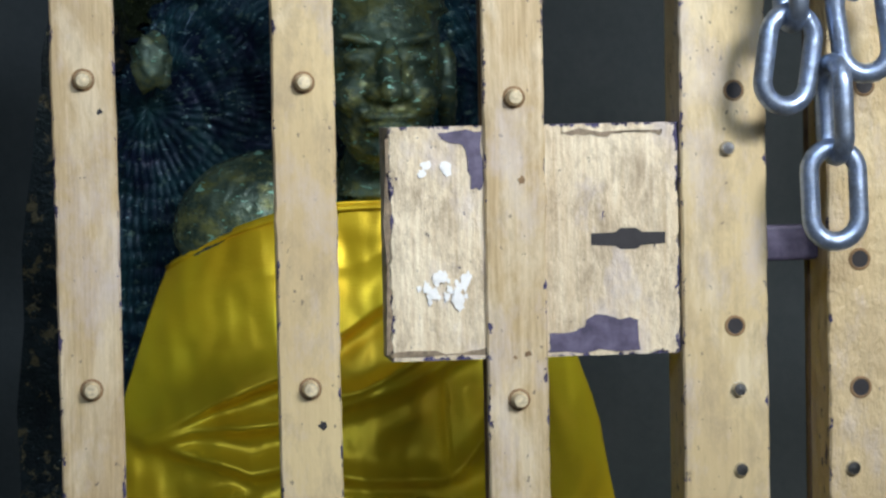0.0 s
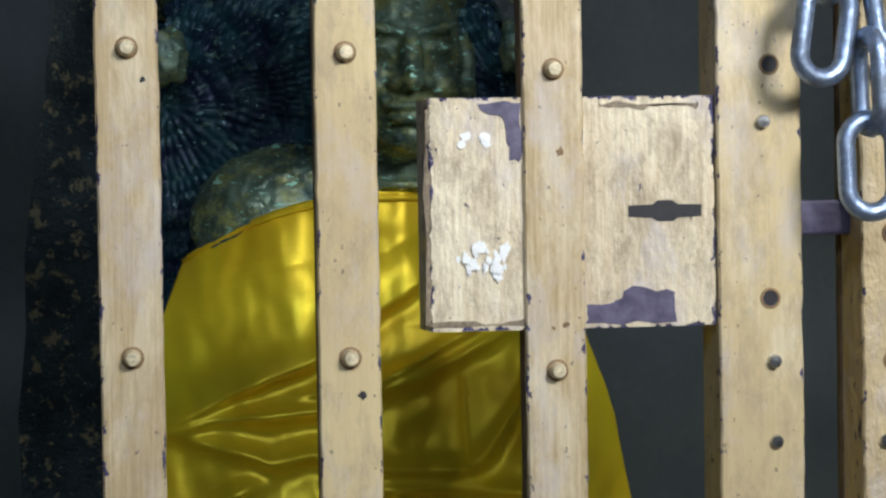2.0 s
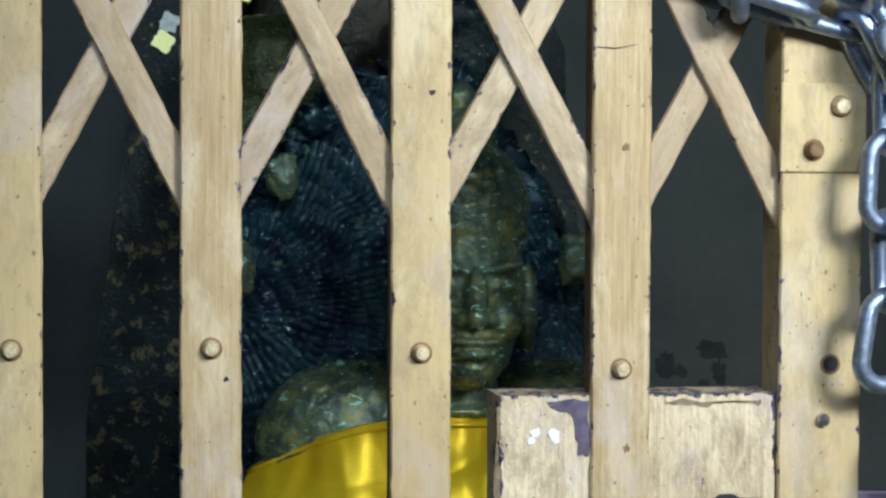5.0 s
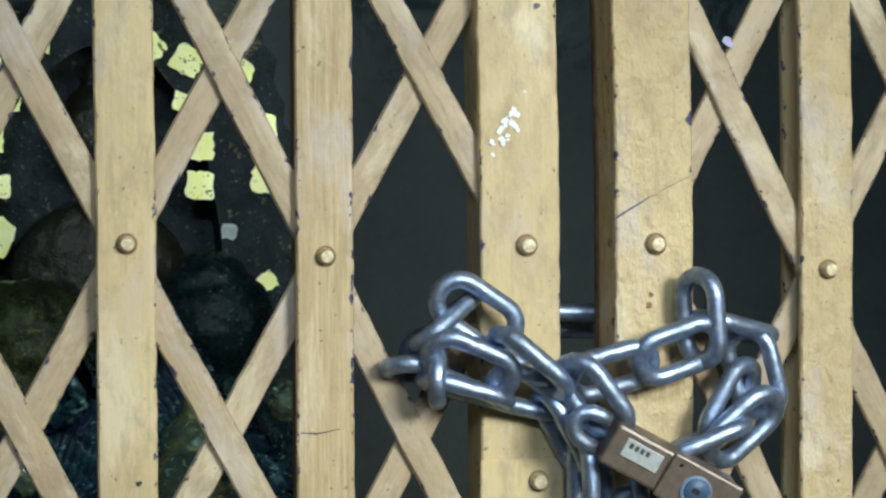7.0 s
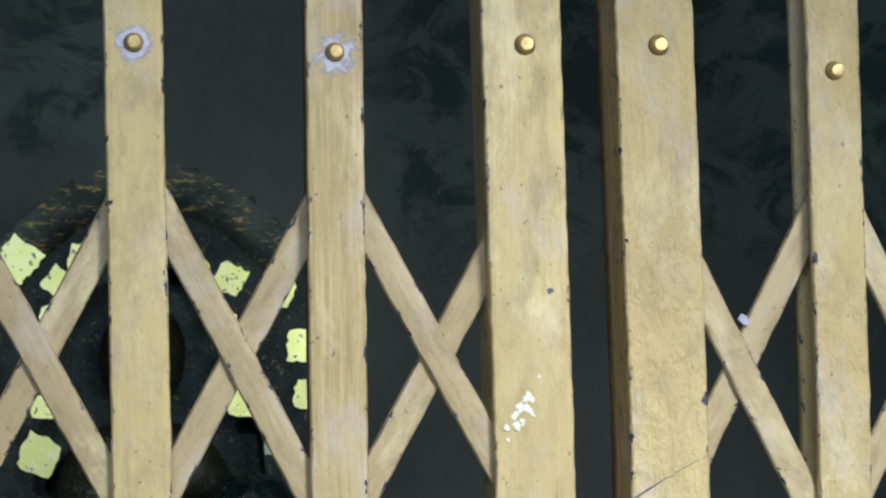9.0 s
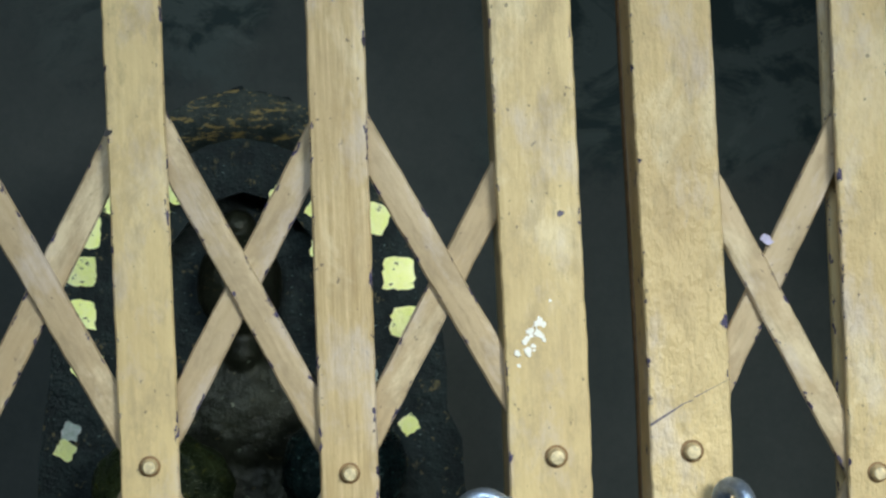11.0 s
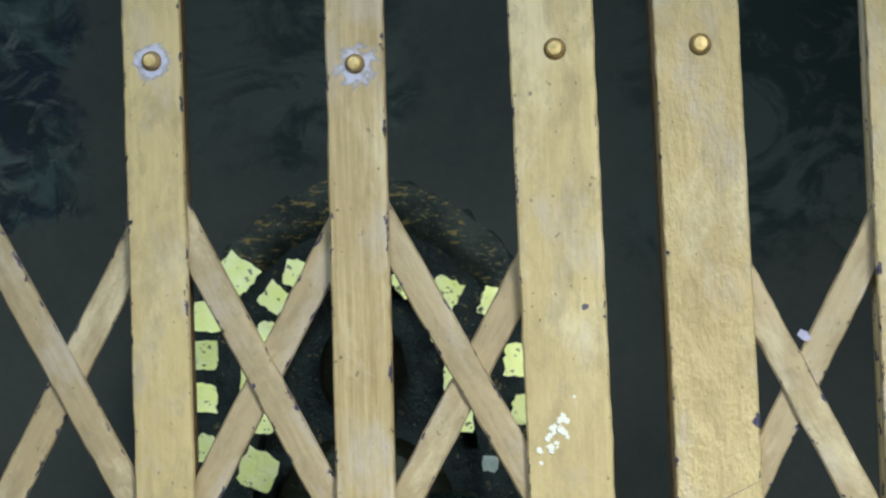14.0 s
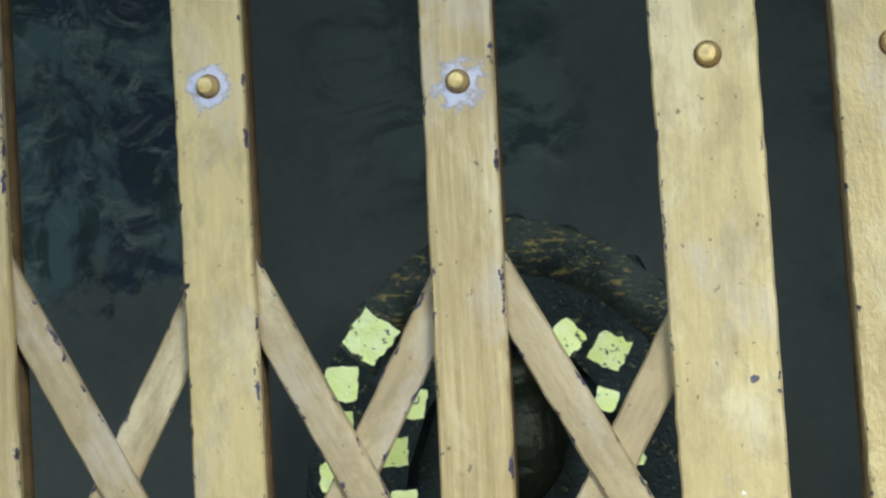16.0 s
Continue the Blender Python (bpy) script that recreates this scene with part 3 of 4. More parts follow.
patch(ragged([(0.0016, 0.0166), (0.0142, 0.0228), (0.0142, 0.0230), (0.0016, 0.0169)], 32, 3, 0.00006), stile_right, "scratch", PRIMER, "hair-thin dark scratch", -0.0001, 0.0001)

# chips, spots and smears on single bars
for parent, x, y, z, size, mat, text in (
    (right_gate, 0.1490, 0.0074, 0.0710, 0.0045, HALO, "pale violet smear"), (right_gate, 0.1700, 0.0040, -0.1130, 0.0075, PRIMER, "bare violet primer spot"),
    (right_gate, 0.1765, -0.0002, -0.1000, 0.0045, PRIMER, "bare violet primer spot"), (right_gate, 0.1770, -0.0002, -0.1180, 0.0055, PRIMER, "bare violet primer spot"),
    (right_gate, 0.1163, -0.0003, -0.0240, 0.0022, RUST, "brown stain spot"), (right_gate, 0.1170, -0.0003, -0.0200, 0.0016, RUST, "brown stain spot"),
    (left_gate, -0.0800, -0.0003, 0.1150, 0.0026, STEEL_DARK, "dark chip"), (left_gate, -0.0655, -0.0003, -0.2800, 0.0030, STEEL_DARK, "dark chip"),
    (left_gate, -0.1345, -0.0003, -0.1770, 0.0018, STEEL_DARK, "dark chip"), (left_gate, 0.0010, -0.0003, -0.2020, 0.0028, RUST, "brown stain spot"),
    (left_gate, 0.0020, -0.0003, -0.2590, 0.0022, RUST, "brown stain spot"), (left_gate, -0.0020, -0.0003, -0.2600, 0.0014, RUST, "brown stain spot"),
    (left_gate, -0.0660, -0.0003, -0.0820, 0.0020, STEEL_DARK, "dark chip"), (left_gate, 0.0000, -0.0003, -0.1000, 0.0030, RUST, "brown stain spot"),
):
    part("stain", blot(size, int(9000 * abs(x) + 7000 * abs(z)), 12, 0.0002, 0, 0.4), mat, parent, text, False, pose(x, y, z))
patch(ragged([(-0.0100, -0.0660), (-0.0040, -0.0664), (0.0040, -0.0650), (0.0040, -0.0653), (-0.0040, -0.0668), (-0.0100, -0.0664)], 21, 3, 0.0001), left_gate, "scratch", STEEL_DARK, "thin dark crack in the paint", -0.0003, 0.0001)

# bolt tongue that joins the two stiles
part("lock_tongue", box(0.083, 0.1045, 0.011, 0.016, -0.2315, -0.2195, 0.0012), PRIMER, left_gate, "violet-brown lock tongue")

# ---- chain and padlock ----
WIRE, LINK_L, LINK_W = 0.0032, 0.0368, 0.0222


def link_bm():
    bm = bmesh.new()
    straight, rad, n, k = (LINK_L - LINK_W) / 2, (LINK_W - 2 * WIRE) / 2, 14, 10
    pts = []
    for i in range(n + 1):
        a = math.pi * i / n
        pts.append((rad * math.cos(a), straight + rad * math.sin(a)))
    for i in range(n + 1):
        a = math.pi + math.pi * i / n
        pts.append((rad * math.cos(a), -straight + rad * math.sin(a)))
    rings = []
    for i, (x, z) in enumerate(pts):
        px, pz = pts[i - 1]
        nx, nz = pts[(i + 1) % len(pts)]
        t = Vector((nx - px, 0, nz - pz)).normalized()
        s = Vector((t.z, 0, -t.x))
        rings.append([bm.verts.new(Vector((x, 0, z)) + WIRE * (s * math.cos(2 * math.pi * j / k) + Vector((0, 1, 0)) * math.sin(2 * math.pi * j / k))) for j in range(k)])
    for a, b in zip(rings, rings[1:] + rings[:1]):
        for j in range(k):
            bm.faces.new((a[j], a[(j + 1) % k], b[(j + 1) % k], b[j]))
    return bm


chain = empty("chain", "galvanised steel link chain wound round both gate stiles", "chain")
first_link = None
# middle of each link, the way its long side points in the gate's plane, its lean out of that plane and its roll about its length
LINKS = [
    (0.0500, -0.012, -0.0250, 124, 0, 12),
    (0.0420, -0.004, -0.0270, 55, -25, 80),
    (0.0670, -0.021, -0.0420, 131, 4, 74),
    (0.0470, -0.016, -0.0430, 113, 5, 30),
    (0.0335, 0.004, -0.0455, 105, -45, 70),
    (0.0385, -0.004, -0.0440, 28, -58, 60),
    (0.0470, -0.008, -0.0520, 106, 0, 82),
    (0.0700, -0.012, -0.0530, 104, 0, 40),
    (0.0810, -0.010, -0.0670, 152, 0, 80),
    (0.0980, -0.014, -0.0460, 76, 0, 32),
    (0.1220, -0.017, -0.0390, 72, 0, 22),
    (0.1310, -0.014, -0.0280, 176, 0, 62),
    (0.1460, -0.006, -0.0320, 105, -15, 82),
    (0.1530, -0.008, -0.0480, 165, 0, 38),
    (0.1440, -0.008, -0.0590, 30, 0, 40),
    (0.1470, -0.014, -0.0670, 50, 0, 30),
    (0.1320, -0.016, -0.0710, 70, 0, 82),
    (0.0880, -0.026, -0.0540, 143, 0, 48),
    (0.0870, -0.017, -0.0850, 178, 0, 86),
    (0.0870, -0.018, -0.1110, 3, 0, 5),
    (0.1020, -0.016, -0.0880, 170, 0, 60),
    (0.1080, -0.018, -0.1030, 170, 0, 18),
    (0.0870, -0.017, -0.1380, 178, 0, 86), (0.0860, -0.018, -0.1645, 8, 0, 8),
    (0.1075, -0.017, -0.1280, 176, 0, 84), (0.1110, -0.018, -0.1545, 172, 0, 12), (0.1005, -0.020, -0.1810, 178, 0, 84), (0.1000, -0.021, -0.2085, 178, 0, 4),
    (0.0480, 0.026, -0.0400, 80, 0, 30), (0.0720, 0.031, -0.0350, 92, 0, 80), (0.0985, 0.036, -0.0315, 92, 0, 62), (0.1240, 0.031, -0.0320, 88, 0, 20), (0.1440, 0.020, -0.0330, 95, 40, 75),
]
for x, y, z, way, lean, turn in LINKS:
    m = pose(x, y, z) @ Euler((0, radians(way), 0)).to_matrix().to_4x4() @ Euler((radians(lean), 0, 0)).to_matrix().to_4x4() @ Euler((0, 0, radians(turn))).to_matrix().to_4x4()
    if first_link is None:
        first_link = part("link", link_bm(), STEEL, chain, "", True, m)
    else:
        again(first_link, chain, m)

lock = empty("padlock", "brown lacquered block padlock hanging from the chain", "padlock", at=(0.113, -0.030, -0.079))
lock.rotation_euler = (radians(8), radians(29), radians(-6))
part("body", box(-0.0240, 0.0240, -0.009, 0.009, -0.0076, 0.0076, 0.0012), BRASS, lock)
part("end_block", box(-0.0025, 0.0246, -0.0112, -0.0085, -0.0084, 0.0084, 0.0009), BRASS, lock, "raised brown end block")
lab = part("label", box(-0.0190, -0.0050, -0.0096, -0.0088, -0.0018, 0.0048, 0.0002), LABEL, lock, "pale metal label")
for k in range(4):
    part("print", box(-0.0175 + k * 0.0021, -0.0162 + k * 0.0021, -0.0098, -0.0095, 0.0018, 0.0037), INK, lab)
seal = part("key_disc", lathe([(0, -0.0006), (0.0044, -0.0006), (0.0047, 0.0002)], 28), SEAL, lock, "blue keyway disc", True, pose(0.0100, -0.0113, -0.0004))
part("ring", lathe([(0.0044, -0.0005), (0.0047, -0.0008), (0.0054, -0.0008), (0.0058, 0.0003)], 28), SEAL_RING, seal, "pale blue ring", True)
part("keyway", box(-0.0016, 0.0012, -0.0010, -0.0004, -0.0006, 0.0012), STEEL_DARK, seal)
for x, z in ((0.0012, 0.0055), (0.0212, -0.0042)):
    part("pin", lathe([(0, -0.0003), (0.0007, -0.0002), (0.0008, 0.0002)], 10), STEEL_DARK, lock, "", True, pose(x, -0.0113, z))


def tube(points, r, k=10):
    bm = bmesh.new()
    rings = []
    for i, p in enumerate(points):
        a, b = Vector(points[max(i - 1, 0)]), Vector(points[min(i + 1, len(points) - 1)])
        t = (b - a).normalized()
        u = t.cross(Vector((0.1, 1, 0.2))).normalized()
        w = t.cross(u)
        rings.append([bm.verts.new(Vector(p) + r * (u * math.cos(2 * math.pi * j / k) + w * math.sin(2 * math.pi * j / k))) for j in range(k)])
    for a, b in zip(rings, rings[1:]):
        for j in range(k):
            bm.faces.new((a[j], a[(j + 1) % k], b[(j + 1) % k], b[j]))
    bm.faces.new(rings[0])
    bm.faces.new(rings[-1])
    return bm


arc = [(-0.0255, 0, 0.0055), (-0.030, 0, 0.0055)] + [(-0.030 - 0.0065 * math.sin(a), 0, 0.0055 * math.cos(a)) for a in [math.pi * i / 10 for i in range(1, 10)]] + [(-0.030, 0, -0.0055), (-0.0255, 0, -0.0055)]
part("shackle", tube(arc, 0.0029), STEEL, lock, "worn steel shackle", True)


# ---- statues ----
def blob(bm, c, r, rot=(0, 0, 0), seg=20):
    m = Matrix.Translation(c) @ Euler([radians(a) for a in rot]).to_matrix().to_4x4() @ Matrix.Diagonal((*r, 1))
    bmesh.ops.create_uvsphere(bm, u_segments=seg, v_segments=seg // 2 + 2, radius=1, matrix=m)


def statue(name, blobs, material, label, voxel, smooth=3, rough=0.0, size=0.01):
    bm = bmesh.new()
    for b in blobs:
        blob(bm, *b)
    ob = part(name, bm, material, smooth=True)
    mod = ob.modifiers.new("remesh", "REMESH")
    mod.mode, mod.voxel_size, mod.use_smooth_shade = "VOXEL", voxel, True
    sm = ob.modifiers.new("smooth", "SMOOTH")
    sm.factor, sm.iterations = 0.5, smooth
    if rough:
        tex = bpy.data.textures.new(name + "_relief", "CLOUDS")
        tex.noise_scale, tex.noise_depth = size, 3
        d = ob.modifiers.new("relief", "DISPLACE")
        d.texture, d.strength, d.mid_level = tex, rough, 0.5
    return tagged(ob, label, "statue", "shrine statues")


HX = -0.022
main_blobs = [
    ((HX, 0.207, -0.158), (0.0255, 0.030, 0.042)), ((HX, 0.200, -0.176), (0.021, 0.022, 0.026)), ((HX, 0.189, -0.192), (0.009, 0.009, 0.008)),
    ((HX, 0.214, -0.126), (0.0290, 0.0300, 0.032)), ((HX, 0.216, -0.136), (0.0305, 0.0320, 0.0035)), ((HX, 0.220, -0.096), (0.016, 0.016, 0.015)), ((HX, 0.220, -0.080), (0.007, 0.007, 0.010)),
    ((HX, 0.1775, -0.161), (0.0048, 0.0055, 0.012), (14, 0, 0)), ((HX, 0.1725, -0.170), (0.0048, 0.0050, 0.0045)), ((HX - 0.0058, 0.1770, -0.1705), (0.0038, 0.0040, 0.0032)), ((HX + 0.0058, 0.1770, -0.1705), (0.0038, 0.0040, 0.0032)),
    ((HX, 0.1795, -0.1800), (0.0125, 0.0042, 0.0020)), ((HX, 0.1800, -0.1850), (0.0095, 0.0046, 0.0026)),
    ((HX - 0.0115, 0.1795, -0.1490), (0.0100, 0.0040, 0.0022), (0, 12, 0)), ((HX + 0.0115, 0.1795, -0.1490), (0.0100, 0.0040, 0.0022), (0, -12, 0)),
    ((HX - 0.0115, 0.1820, -0.1565), (0.0072, 0.0035, 0.0036)), ((HX + 0.0115, 0.1820, -0.1565), (0.0072, 0.0035, 0.0036)),
    ((HX - 0.0135, 0.1850, -0.1715), (0.0085, 0.0065, 0.0085)), ((HX + 0.0135, 0.1850, -0.1715), (0.0085, 0.0065, 0.0085)),
    ((HX - 0.0280, 0.2120, -0.1680), (0.0045, 0.0080, 0.0200)), ((HX + 0.0280, 0.2120, -0.1680), (0.0045, 0.0080, 0.0200)),
    ((HX, 0.222, -0.205), (0.017, 0.017, 0.022)), ((HX, 0.218, -0.212), (0.019, 0.018, 0.004)),
    ((-0.072, 0.252, -0.222), (0.038, 0.024, 0.028), (0, -18, 0)), ((0.030, 0.252, -0.222), (0.038, 0.024, 0.028), (0, 18, 0)), ((HX, 0.256, -0.222), (0.050, 0.024, 0.022)),
    ((HX, 0.276, -0.290), (0.080, 0.036, 0.080)), ((-0.096, 0.276, -0.290), (0.016, 0.022, 0.068)), ((0.052, 0.276, -0.290), (0.016, 0.022, 0.068)),
    ((HX, 0.262, -0.405), (0.125, 0.060, 0.040)), ((HX, 0.270, -0.445), (0.130, 0.075, 0.022)),
]
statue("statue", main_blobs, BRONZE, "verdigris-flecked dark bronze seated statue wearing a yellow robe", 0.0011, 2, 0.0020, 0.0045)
statue("statue", [((-0.045, 0.487, 0.045), (0.024, 0.018, 0.030)), ((-0.045, 0.490, 0.078), (0.010, 0.010, 0.010)), ((-0.045, 0.488, 0.008), (0.012, 0.012, 0.014)), ((-0.045, 0.492, -0.030), (0.050, 0.016, 0.040)), ((-0.045, 0.490, -0.120), (0.052, 0.016, 0.080)), ((-0.045, 0.490, -0.30), (0.055, 0.016, 0.15))],
       OLIVE, "olive-black bronze figure set in the stele's niche", 0.0018, 4, 0.003, 0.012)
statue("statue", [((0.008, 0.420, -0.052), (0.034, 0.030, 0.030)), ((0.008, 0.418, -0.030), (0.020, 0.020, 0.014)), ((0.008, 0.425, -0.090), (0.020, 0.018, 0.02)), ((0.008, 0.425, -0.150), (0.060, 0.028, 0.060)), ((0.008, 0.425, -0.33), (0.065, 0.034, 0.14))],
       BLACK, "small black glossy bronze figure before the stele", 0.0018, 3, 0.004, 0.010)
statue("statue", [((-0.088, 0.425, -0.060), (0.038, 0.026, 0.030)), ((-0.100, 0.425, -0.110), (0.034, 0.028, 0.060)), ((-0.095, 0.425, -0.30), (0.040, 0.030, 0.17))],
       MOSSY, "greenish bronze figure with painted yellow glints before the stele", 0.0018, 3, 0.006, 0.012)


def sheet(nx, nz, place, name, material, label, category, thick):
    bm = bmesh.new()
    grid = [[bm.verts.new(place(-1 + 2 * i / nx, j / nz)) for i in range(nx + 1)] for j in range(nz + 1)]
    for j in range(nz):
        for i in range(nx):
            bm.faces.new((grid[j][i], grid[j][i + 1], grid[j + 1][i + 1], grid[j + 1][i]))
    ob = part(name, bm, material, smooth=True)
    s = ob.modifiers.new("solid", "SOLIDIFY")
    s.thickness, s.offset = thick, 1
    return tagged(ob, label, category)


# carved plate behind the robed statue: rows of short strokes that fan out from two curls
CURLS = [(-0.118, -0.175), (0.040, -0.175)]


def plate_place(u, v):
    top = -0.066 - 0.10 * max(0.0, abs(u) - 0.35) ** 2
    z = top + (-0.455 - top) * v
    half = (0.085 + 0.009 * min(1, v * 3.0)) * (0.55 + 0.45 * min(1.0, v * 7.0) ** 0.6)
    x = -0.040 + u * half
    q = Vector((x * 60, z * 60, 1.7))
    cx, cz = CURLS[0] if x < -0.035 else CURLS[1]
    r, a = math.hypot(x - cx, z - cz), math.atan2(z - cz, x - cx)
    wob = noise.noise(q * 0.8)
    row = r / 0.0080 + 0.35 * wob
    k = math.floor(row)
    along = row - k
    around = a * (k + 0.5) * 0.0080 / 0.0036 + 0.5 * (k % 2) + 0.8 * wob
    across = abs(around - math.floor(around) - 0.5) * 2
    stroke = max(0.0, 1 - across * 1.15) * math.sin(math.pi * min(1, along * 1.05)) ** 0.6
    y = 0.285 + 0.020 * u * u - 0.005 * noise.fractal(q, 1.0, 2.2, 2) - 0.0032 * stroke
    return (x, y, z + 0.003 * noise.noise(q * 0.7))


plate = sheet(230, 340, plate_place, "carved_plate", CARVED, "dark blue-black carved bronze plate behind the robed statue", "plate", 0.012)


def boss(x, z, r, seed):
    """A worn rounded boss on the plate."""
    bm = bmesh.new()
    bmesh.ops.create_icosphere(bm, subdivisions=4, radius=1)
    for w in bm.verts:
        p = w.co.copy()
        w.co = p * r * (1 + 0.30 * noise.fractal(p * 1.7 + Vector((seed, 0, 0)), 0.9, 2.0, 5))
        w.co.y *= 0.55
        w.co.z *= 1.3
    part("boss", bm, BRONZE, plate, "worn greenish boss", True, pose(x, 0.277, z))


for k, (x, z, r) in enumerate(((-0.094, -0.112, 0.0075), (-0.116, -0.154, 0.0095), (0.026, -0.082, 0.0075), (0.042, -0.150, 0.0095))):
    boss(x, z, r, k * 3.1)

# yellow satin robe
# each fold: its crest as (x, z) from end to end, its height, and how far it spreads above and below the crest
FOLDS = [
    ([(-0.124, -0.310), (-0.090, -0.295), (-0.062, -0.284), (-0.033, -0.264), (-0.010, -0.248)], 0.0095, 0.0120, 0.0030),
    ([(-0.120, -0.3125), (-0.102, -0.308), (-0.062, -0.304), (-0.034, -0.297), (-0.008, -0.287), (0.020, -0.274)], 0.0090, 0.0040, 0.0034),
    ([(-0.066, -0.298), (-0.034, -0.292), (-0.012, -0.282), (0.010, -0.271)], 0.0060, 0.0035, 0.0022),
    ([(-0.117, -0.3150), (-0.093, -0.321), (-0.081, -0.325), (-0.063, -0.322), (-0.032, -0.329), (0.000, -0.329)], 0.0085, 0.0050, 0.0034),
    ([(-0.004, -0.3300), (0.006, -0.326), (0.014, -0.317), (0.026, -0.301), (0.036, -0.286)], 0.0080, 0.0055, 0.0050),
    ([(-0.045, -0.336), (-0.010, -0.338), (0.030, -0.340)], 0.0070, 0.0040, 0.0050),
    ([(-0.118, -0.352), (-0.100, -0.340), (-0.088, -0.334)], 0.0070, 0.0040, 0.0040),
    ([(-0.120, -0.372), (-0.060, -0.360), (0.040, -0.352)], 0.0085, 0.0080, 0.0050),
    ([(-0.118, -0.402), (-0.020, -0.392), (0.060, -0.384)], 0.0080, 0.0090, 0.0060),
    ([(-0.110, -0.252), (-0.080, -0.246), (-0.050, -0.240)], 0.0022, 0.0090, 0.0080),
    ([(-0.052, -0.246), (-0.030, -0.238), (-0.012, -0.230)], 0.0030, 0.0050, 0.0050),
]


def fold_height(x, z):
    total = 0.0
    for crest, amp, above, under in FOLDS:
        x0, x1 = crest[0][0], crest[-1][0]
        if not x0 - 0.012 < x < x1 + 0.012:
            continue
        zc = crest[-1][1] if x > x1 else crest[0][1]
        for (xa, za), (xb, zb) in zip(crest, crest[1:]):
            if xa <= x <= xb:
                f = (x - xa) / (xb - xa)
                zc = za + (zb - za) * f
                break
        ends = max(0.0, min(1.0, (x - x0 + 0.012) / 0.020)) * max(0.0, min(1.0, (x1 + 0.012 - x) / 0.020))
        d = z - zc - 0.0012 * noise.noise(Vector((x * 60, zc * 30, amp * 900)))
        ends *= 0.85 + 0.3 * noise.noise(Vector((x * 35, amp * 500, 0.3)))
        if d > 0:
            h = math.exp(-(d / above) ** 2)
        else:
            h = math.exp(-(d / under) ** 2) - 0.42 * math.exp(-((d + 2.6 * under) / (1.5 * under)) ** 2)
        total += amp * ends * h + ends * 0.0011 * math.exp(-(d / 0.0022) ** 2)
    return total


def robe_place(u, v):
    top = -0.2145 - 0.026 * max(0, -u) ** 2.2 - 0.016 * max(0, u) ** 2
    z = top + (-0.445 - top) * v
    k = min(1.0, v * 2.6)
    half_l = 0.082 + 0.020 * k ** 0.8 + 0.022 * v
    half_r = 0.076 + 0.020 * k ** 0.8 + 0.034 * v ** 2
    x = -0.028 + (u * half_l if u < 0 else u * half_r)
    y = 0.2180 + 0.034 * abs(u) ** 3 - 0.012 * min(1, v * 3) + 0.010 * max(0, 0.15 - v)
    y -= 0.05 * (top - z) + 0.13 * max(0.0, -0.275 - z) + 0.017 * math.exp(-(u / 0.32) ** 2) * max(0.0, 1 - v * 4)
    y -= 0.70 * fold_height(x, z) * (1 - 0.7 * abs(u) ** 5) * min(1, v * 6)
    # the upright crease between two folds
    if -0.335 < z < -0.285:
        y += 0.0035 * math.exp(-((x - 0.0025) / 0.0035) ** 2) * min(1, (z + 0.335) / 0.012) * min(1, (-0.285 - z) / 0.012) * (1 if x < 0.0025 else 0.3)
    y -= 0.0040 * noise.noise(Vector((x * 48, z * 34 - x * 14, 4.2))) + 0.0013 * noise.noise(Vector((x * 140, z * 90, 1.2)))
    return (x, y, z)


robe = sheet(210, 250, robe_place, "robe", SATIN, "shiny yellow satin robe draped in folds over the statue", "robe", 0.0012)
hem_pts = []
for i in range(61):
    u = -1 + 2 * i / 60
    p = Vector(robe_place(u, 0.012))
    hem_pts.append((p.x, p.y - 0.0012, p.z))
part("hem", tube(hem_pts, 0.0011, 8), SATIN, robe, "stitched yellow hem", True)


# ---- the arched stele with gold leaf ----
def stele_outline(scale, top, n=48):
    """Half-width by height, mirrored, as a closed ring that starts at the foot on the left."""
    rows = [(-0.455, 0.152), (-0.20, 0.137), (-0.09, 0.120), (0.04, 0.104), (0.085, 0.092), (0.115, 0.075), (0.138, 0.047), (0.149, 0.022), (0.1535, 0.0)]
    left = []
    for i in range(n + 1):
        f = i / n * (len(rows) - 1)
        k = min(int(f), len(rows) - 2)
        t = f - k
        z = rows[k][0] + (rows[k + 1][0] - rows[k][0]) * t
        h = rows[k][1] + (rows[k + 1][1] - rows[k][1]) * t
        left.append((h * scale, z if top is None else -0.455 + (z + 0.455) * (top + 0.455) / 0.6085))
    cx = -0.042
    return [(cx - h, z) for h, z in left] + [(cx + h, z) for h, z in reversed(left[:-1])]


outer, inner = stele_outline(1.0, None), stele_outline(0.60, 0.097)
bm = bmesh.new()
rnd = random.Random(5)
jit = [0.0012 * rnd.gauss(0, 1) for _ in outer]
of = [bm.verts.new((x + j, 0.475, z + j)) for (x, z), j in zip(outer, jit)]
ob_ = [bm.verts.new((x + j, 0.520, z + j)) for (x, z), j in zip(outer, jit)]
inf = [bm.verts.new((x, 0.475, z)) for x, z in inner]
inb = [bm.verts.new((x, 0.508, z)) for x, z in inner]
n = len(outer)
for i in range(n - 1):
    bm.faces.new((of[i], of[i + 1], inf[i + 1], inf[i]))
    bm.faces.new((of[i], ob_[i], ob_[i + 1], of[i + 1]))
    bm.faces.new((inf[i], inf[i + 1], inb[i + 1], inb[i]))
bm.faces.new(inb)
bm.faces.new(ob_)
stele = tagged(part("stele", bm, SLAB), "black arched stele with flaking gold and pasted gold leaves", "stele")
band = bmesh.new()
up = [p for p in outer if p[1] > 0.094]
ring = []
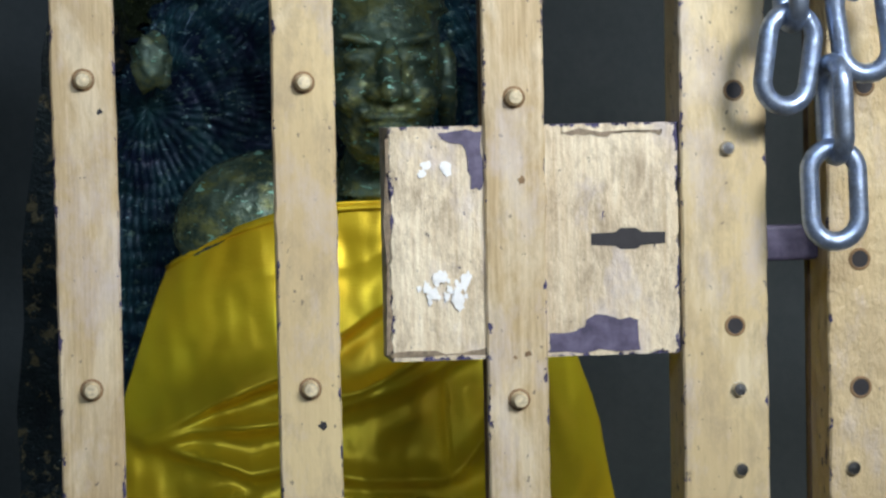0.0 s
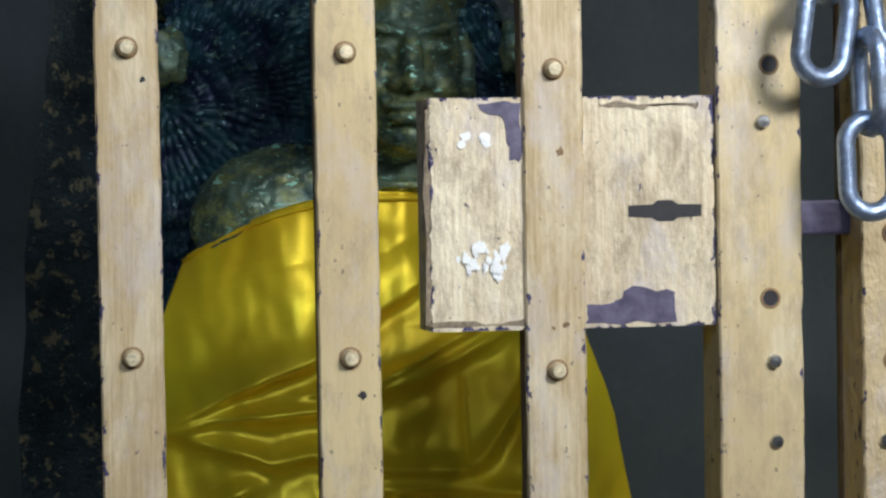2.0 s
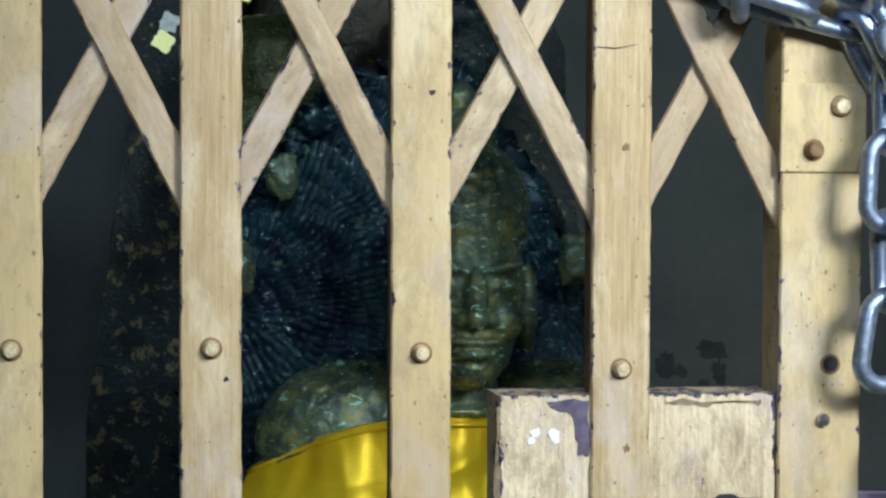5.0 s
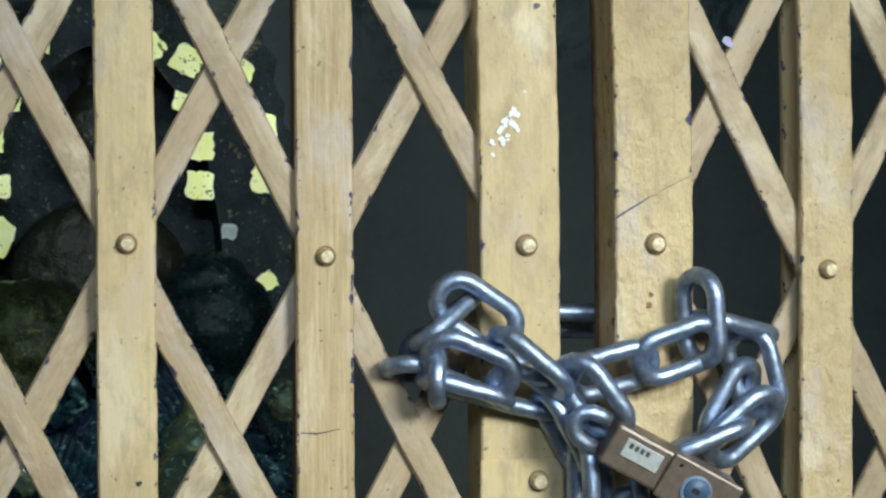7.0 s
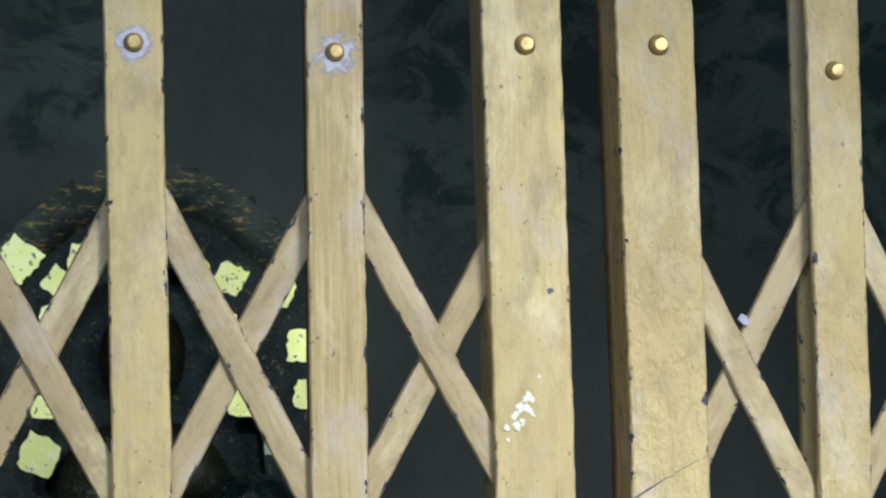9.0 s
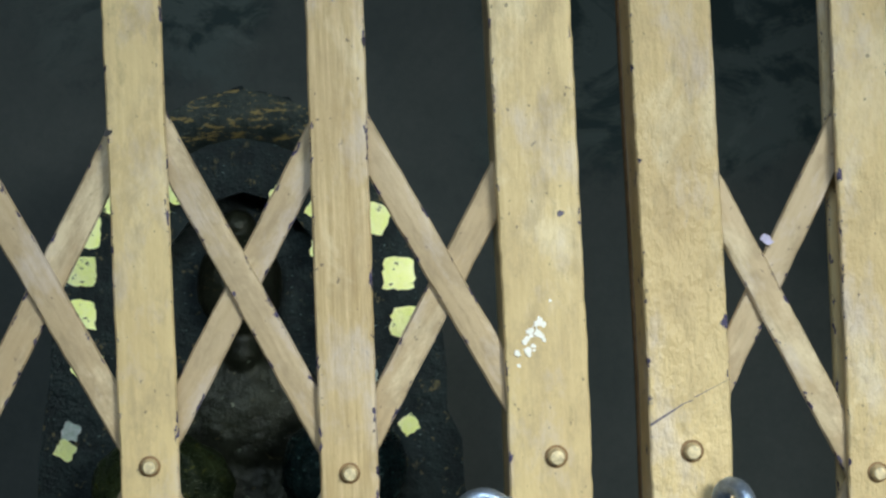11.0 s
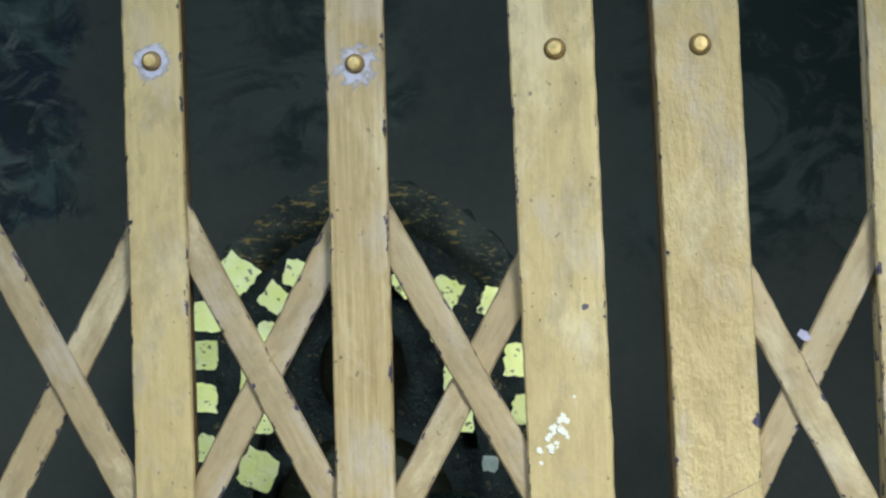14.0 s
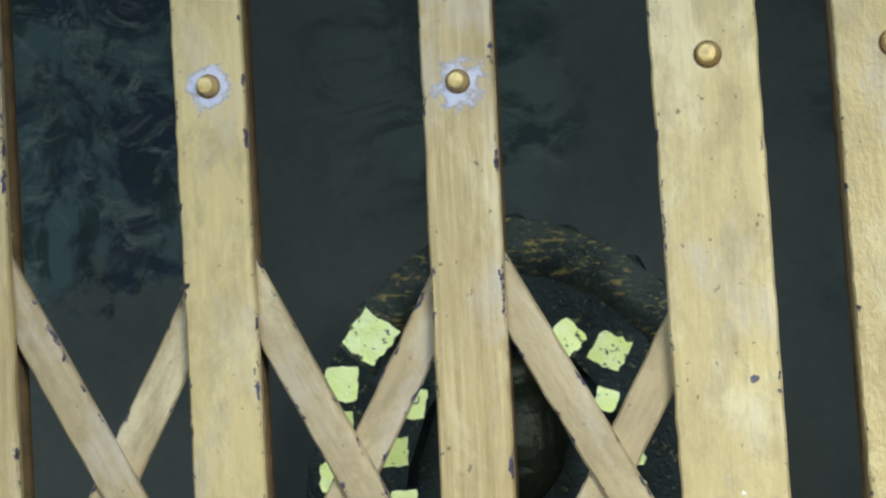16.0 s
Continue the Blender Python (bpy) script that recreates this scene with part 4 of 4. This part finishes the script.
for x, z in up:
    d = Vector((x + 0.042, z - 0.02))
    q = d * 0.80
    ring.append([band.verts.new((x, 0.4732, z)), band.verts.new((x * 0.5 + (-0.042 + q.x) * 0.5, 0.4722, z * 0.5 + (0.02 + q.y) * 0.5)), band.verts.new((-0.042 + q.x, 0.4742, 0.02 + q.y)), band.verts.new((-0.042 + q.x, 0.476, 0.02 + q.y)), band.verts.new((x, 0.476, z))])
for a, b in zip(ring, ring[1:]):
    for k in range(4):
        band.faces.new((a[k], a[k + 1], b[k + 1], b[k]))
part("arch_band", band, STONE, stele, "raised arch band flecked with gold", True)

LEAVES = [
    (-0.1125, 0.099, 0.0195, 38), (-0.128, 0.077, 0.0155, 5), (-0.131, 0.056, 0.0150, 2), (-0.132, 0.032, 0.0150, 3), (-0.130, 0.004, 0.0140, 20), (-0.091, 0.086, 0.0135, 40), (-0.078, 0.099, 0.0140, 15),
    (-0.104, 0.043, 0.0130, 0), (-0.100, 0.018, 0.0120, 0), (-0.102, -0.008, 0.0190, 25), (-0.094, 0.066, 0.0130, 8), (-0.018, 0.094, 0.0140, 50), (0.003, 0.087, 0.0150, 30), (0.030, 0.080, 0.0150, 20),
    (0.009, 0.040, 0.0150, 0), (0.009, 0.018, 0.0145, 4), (0.043, 0.049, 0.0165, 4), (0.046, 0.022, 0.0155, 6), (0.046, -0.035, 0.0095, 60), (-0.143, -0.042, 0.0095, 30), (0.0, 0.064, 0.010, 20),
]
for k, (x, z, s, turn) in enumerate(LEAVES):
    ringed = z > 0.096 or (z > 0.075 and x > 0.02)
    part("gold_leaf", blot(s * 1.04, 600 + k, 24, 0.0005, 0.85, 0.10), LEAF, stele, "", False, pose(x, 0.4708 if ringed else 0.4730, z, -4.5 + (k * 7 % 5) - 2, 0, 3 + (k * 3 % 5) - 2) @ pose(0, 0, 0, 0, turn, 0))
for k, (x, z, s, turn) in enumerate([(0.025, -0.007, 0.0085, 10), (-0.140, -0.032, 0.0095, 25)]):
    part("gold_leaf", blot(s, 640 + k, 18, 0.0005, 0.8, 0.15), LEAF_PALE, stele, "pale silvery-green leaf", False, pose(x, 0.4735, z, 0, turn, 0))
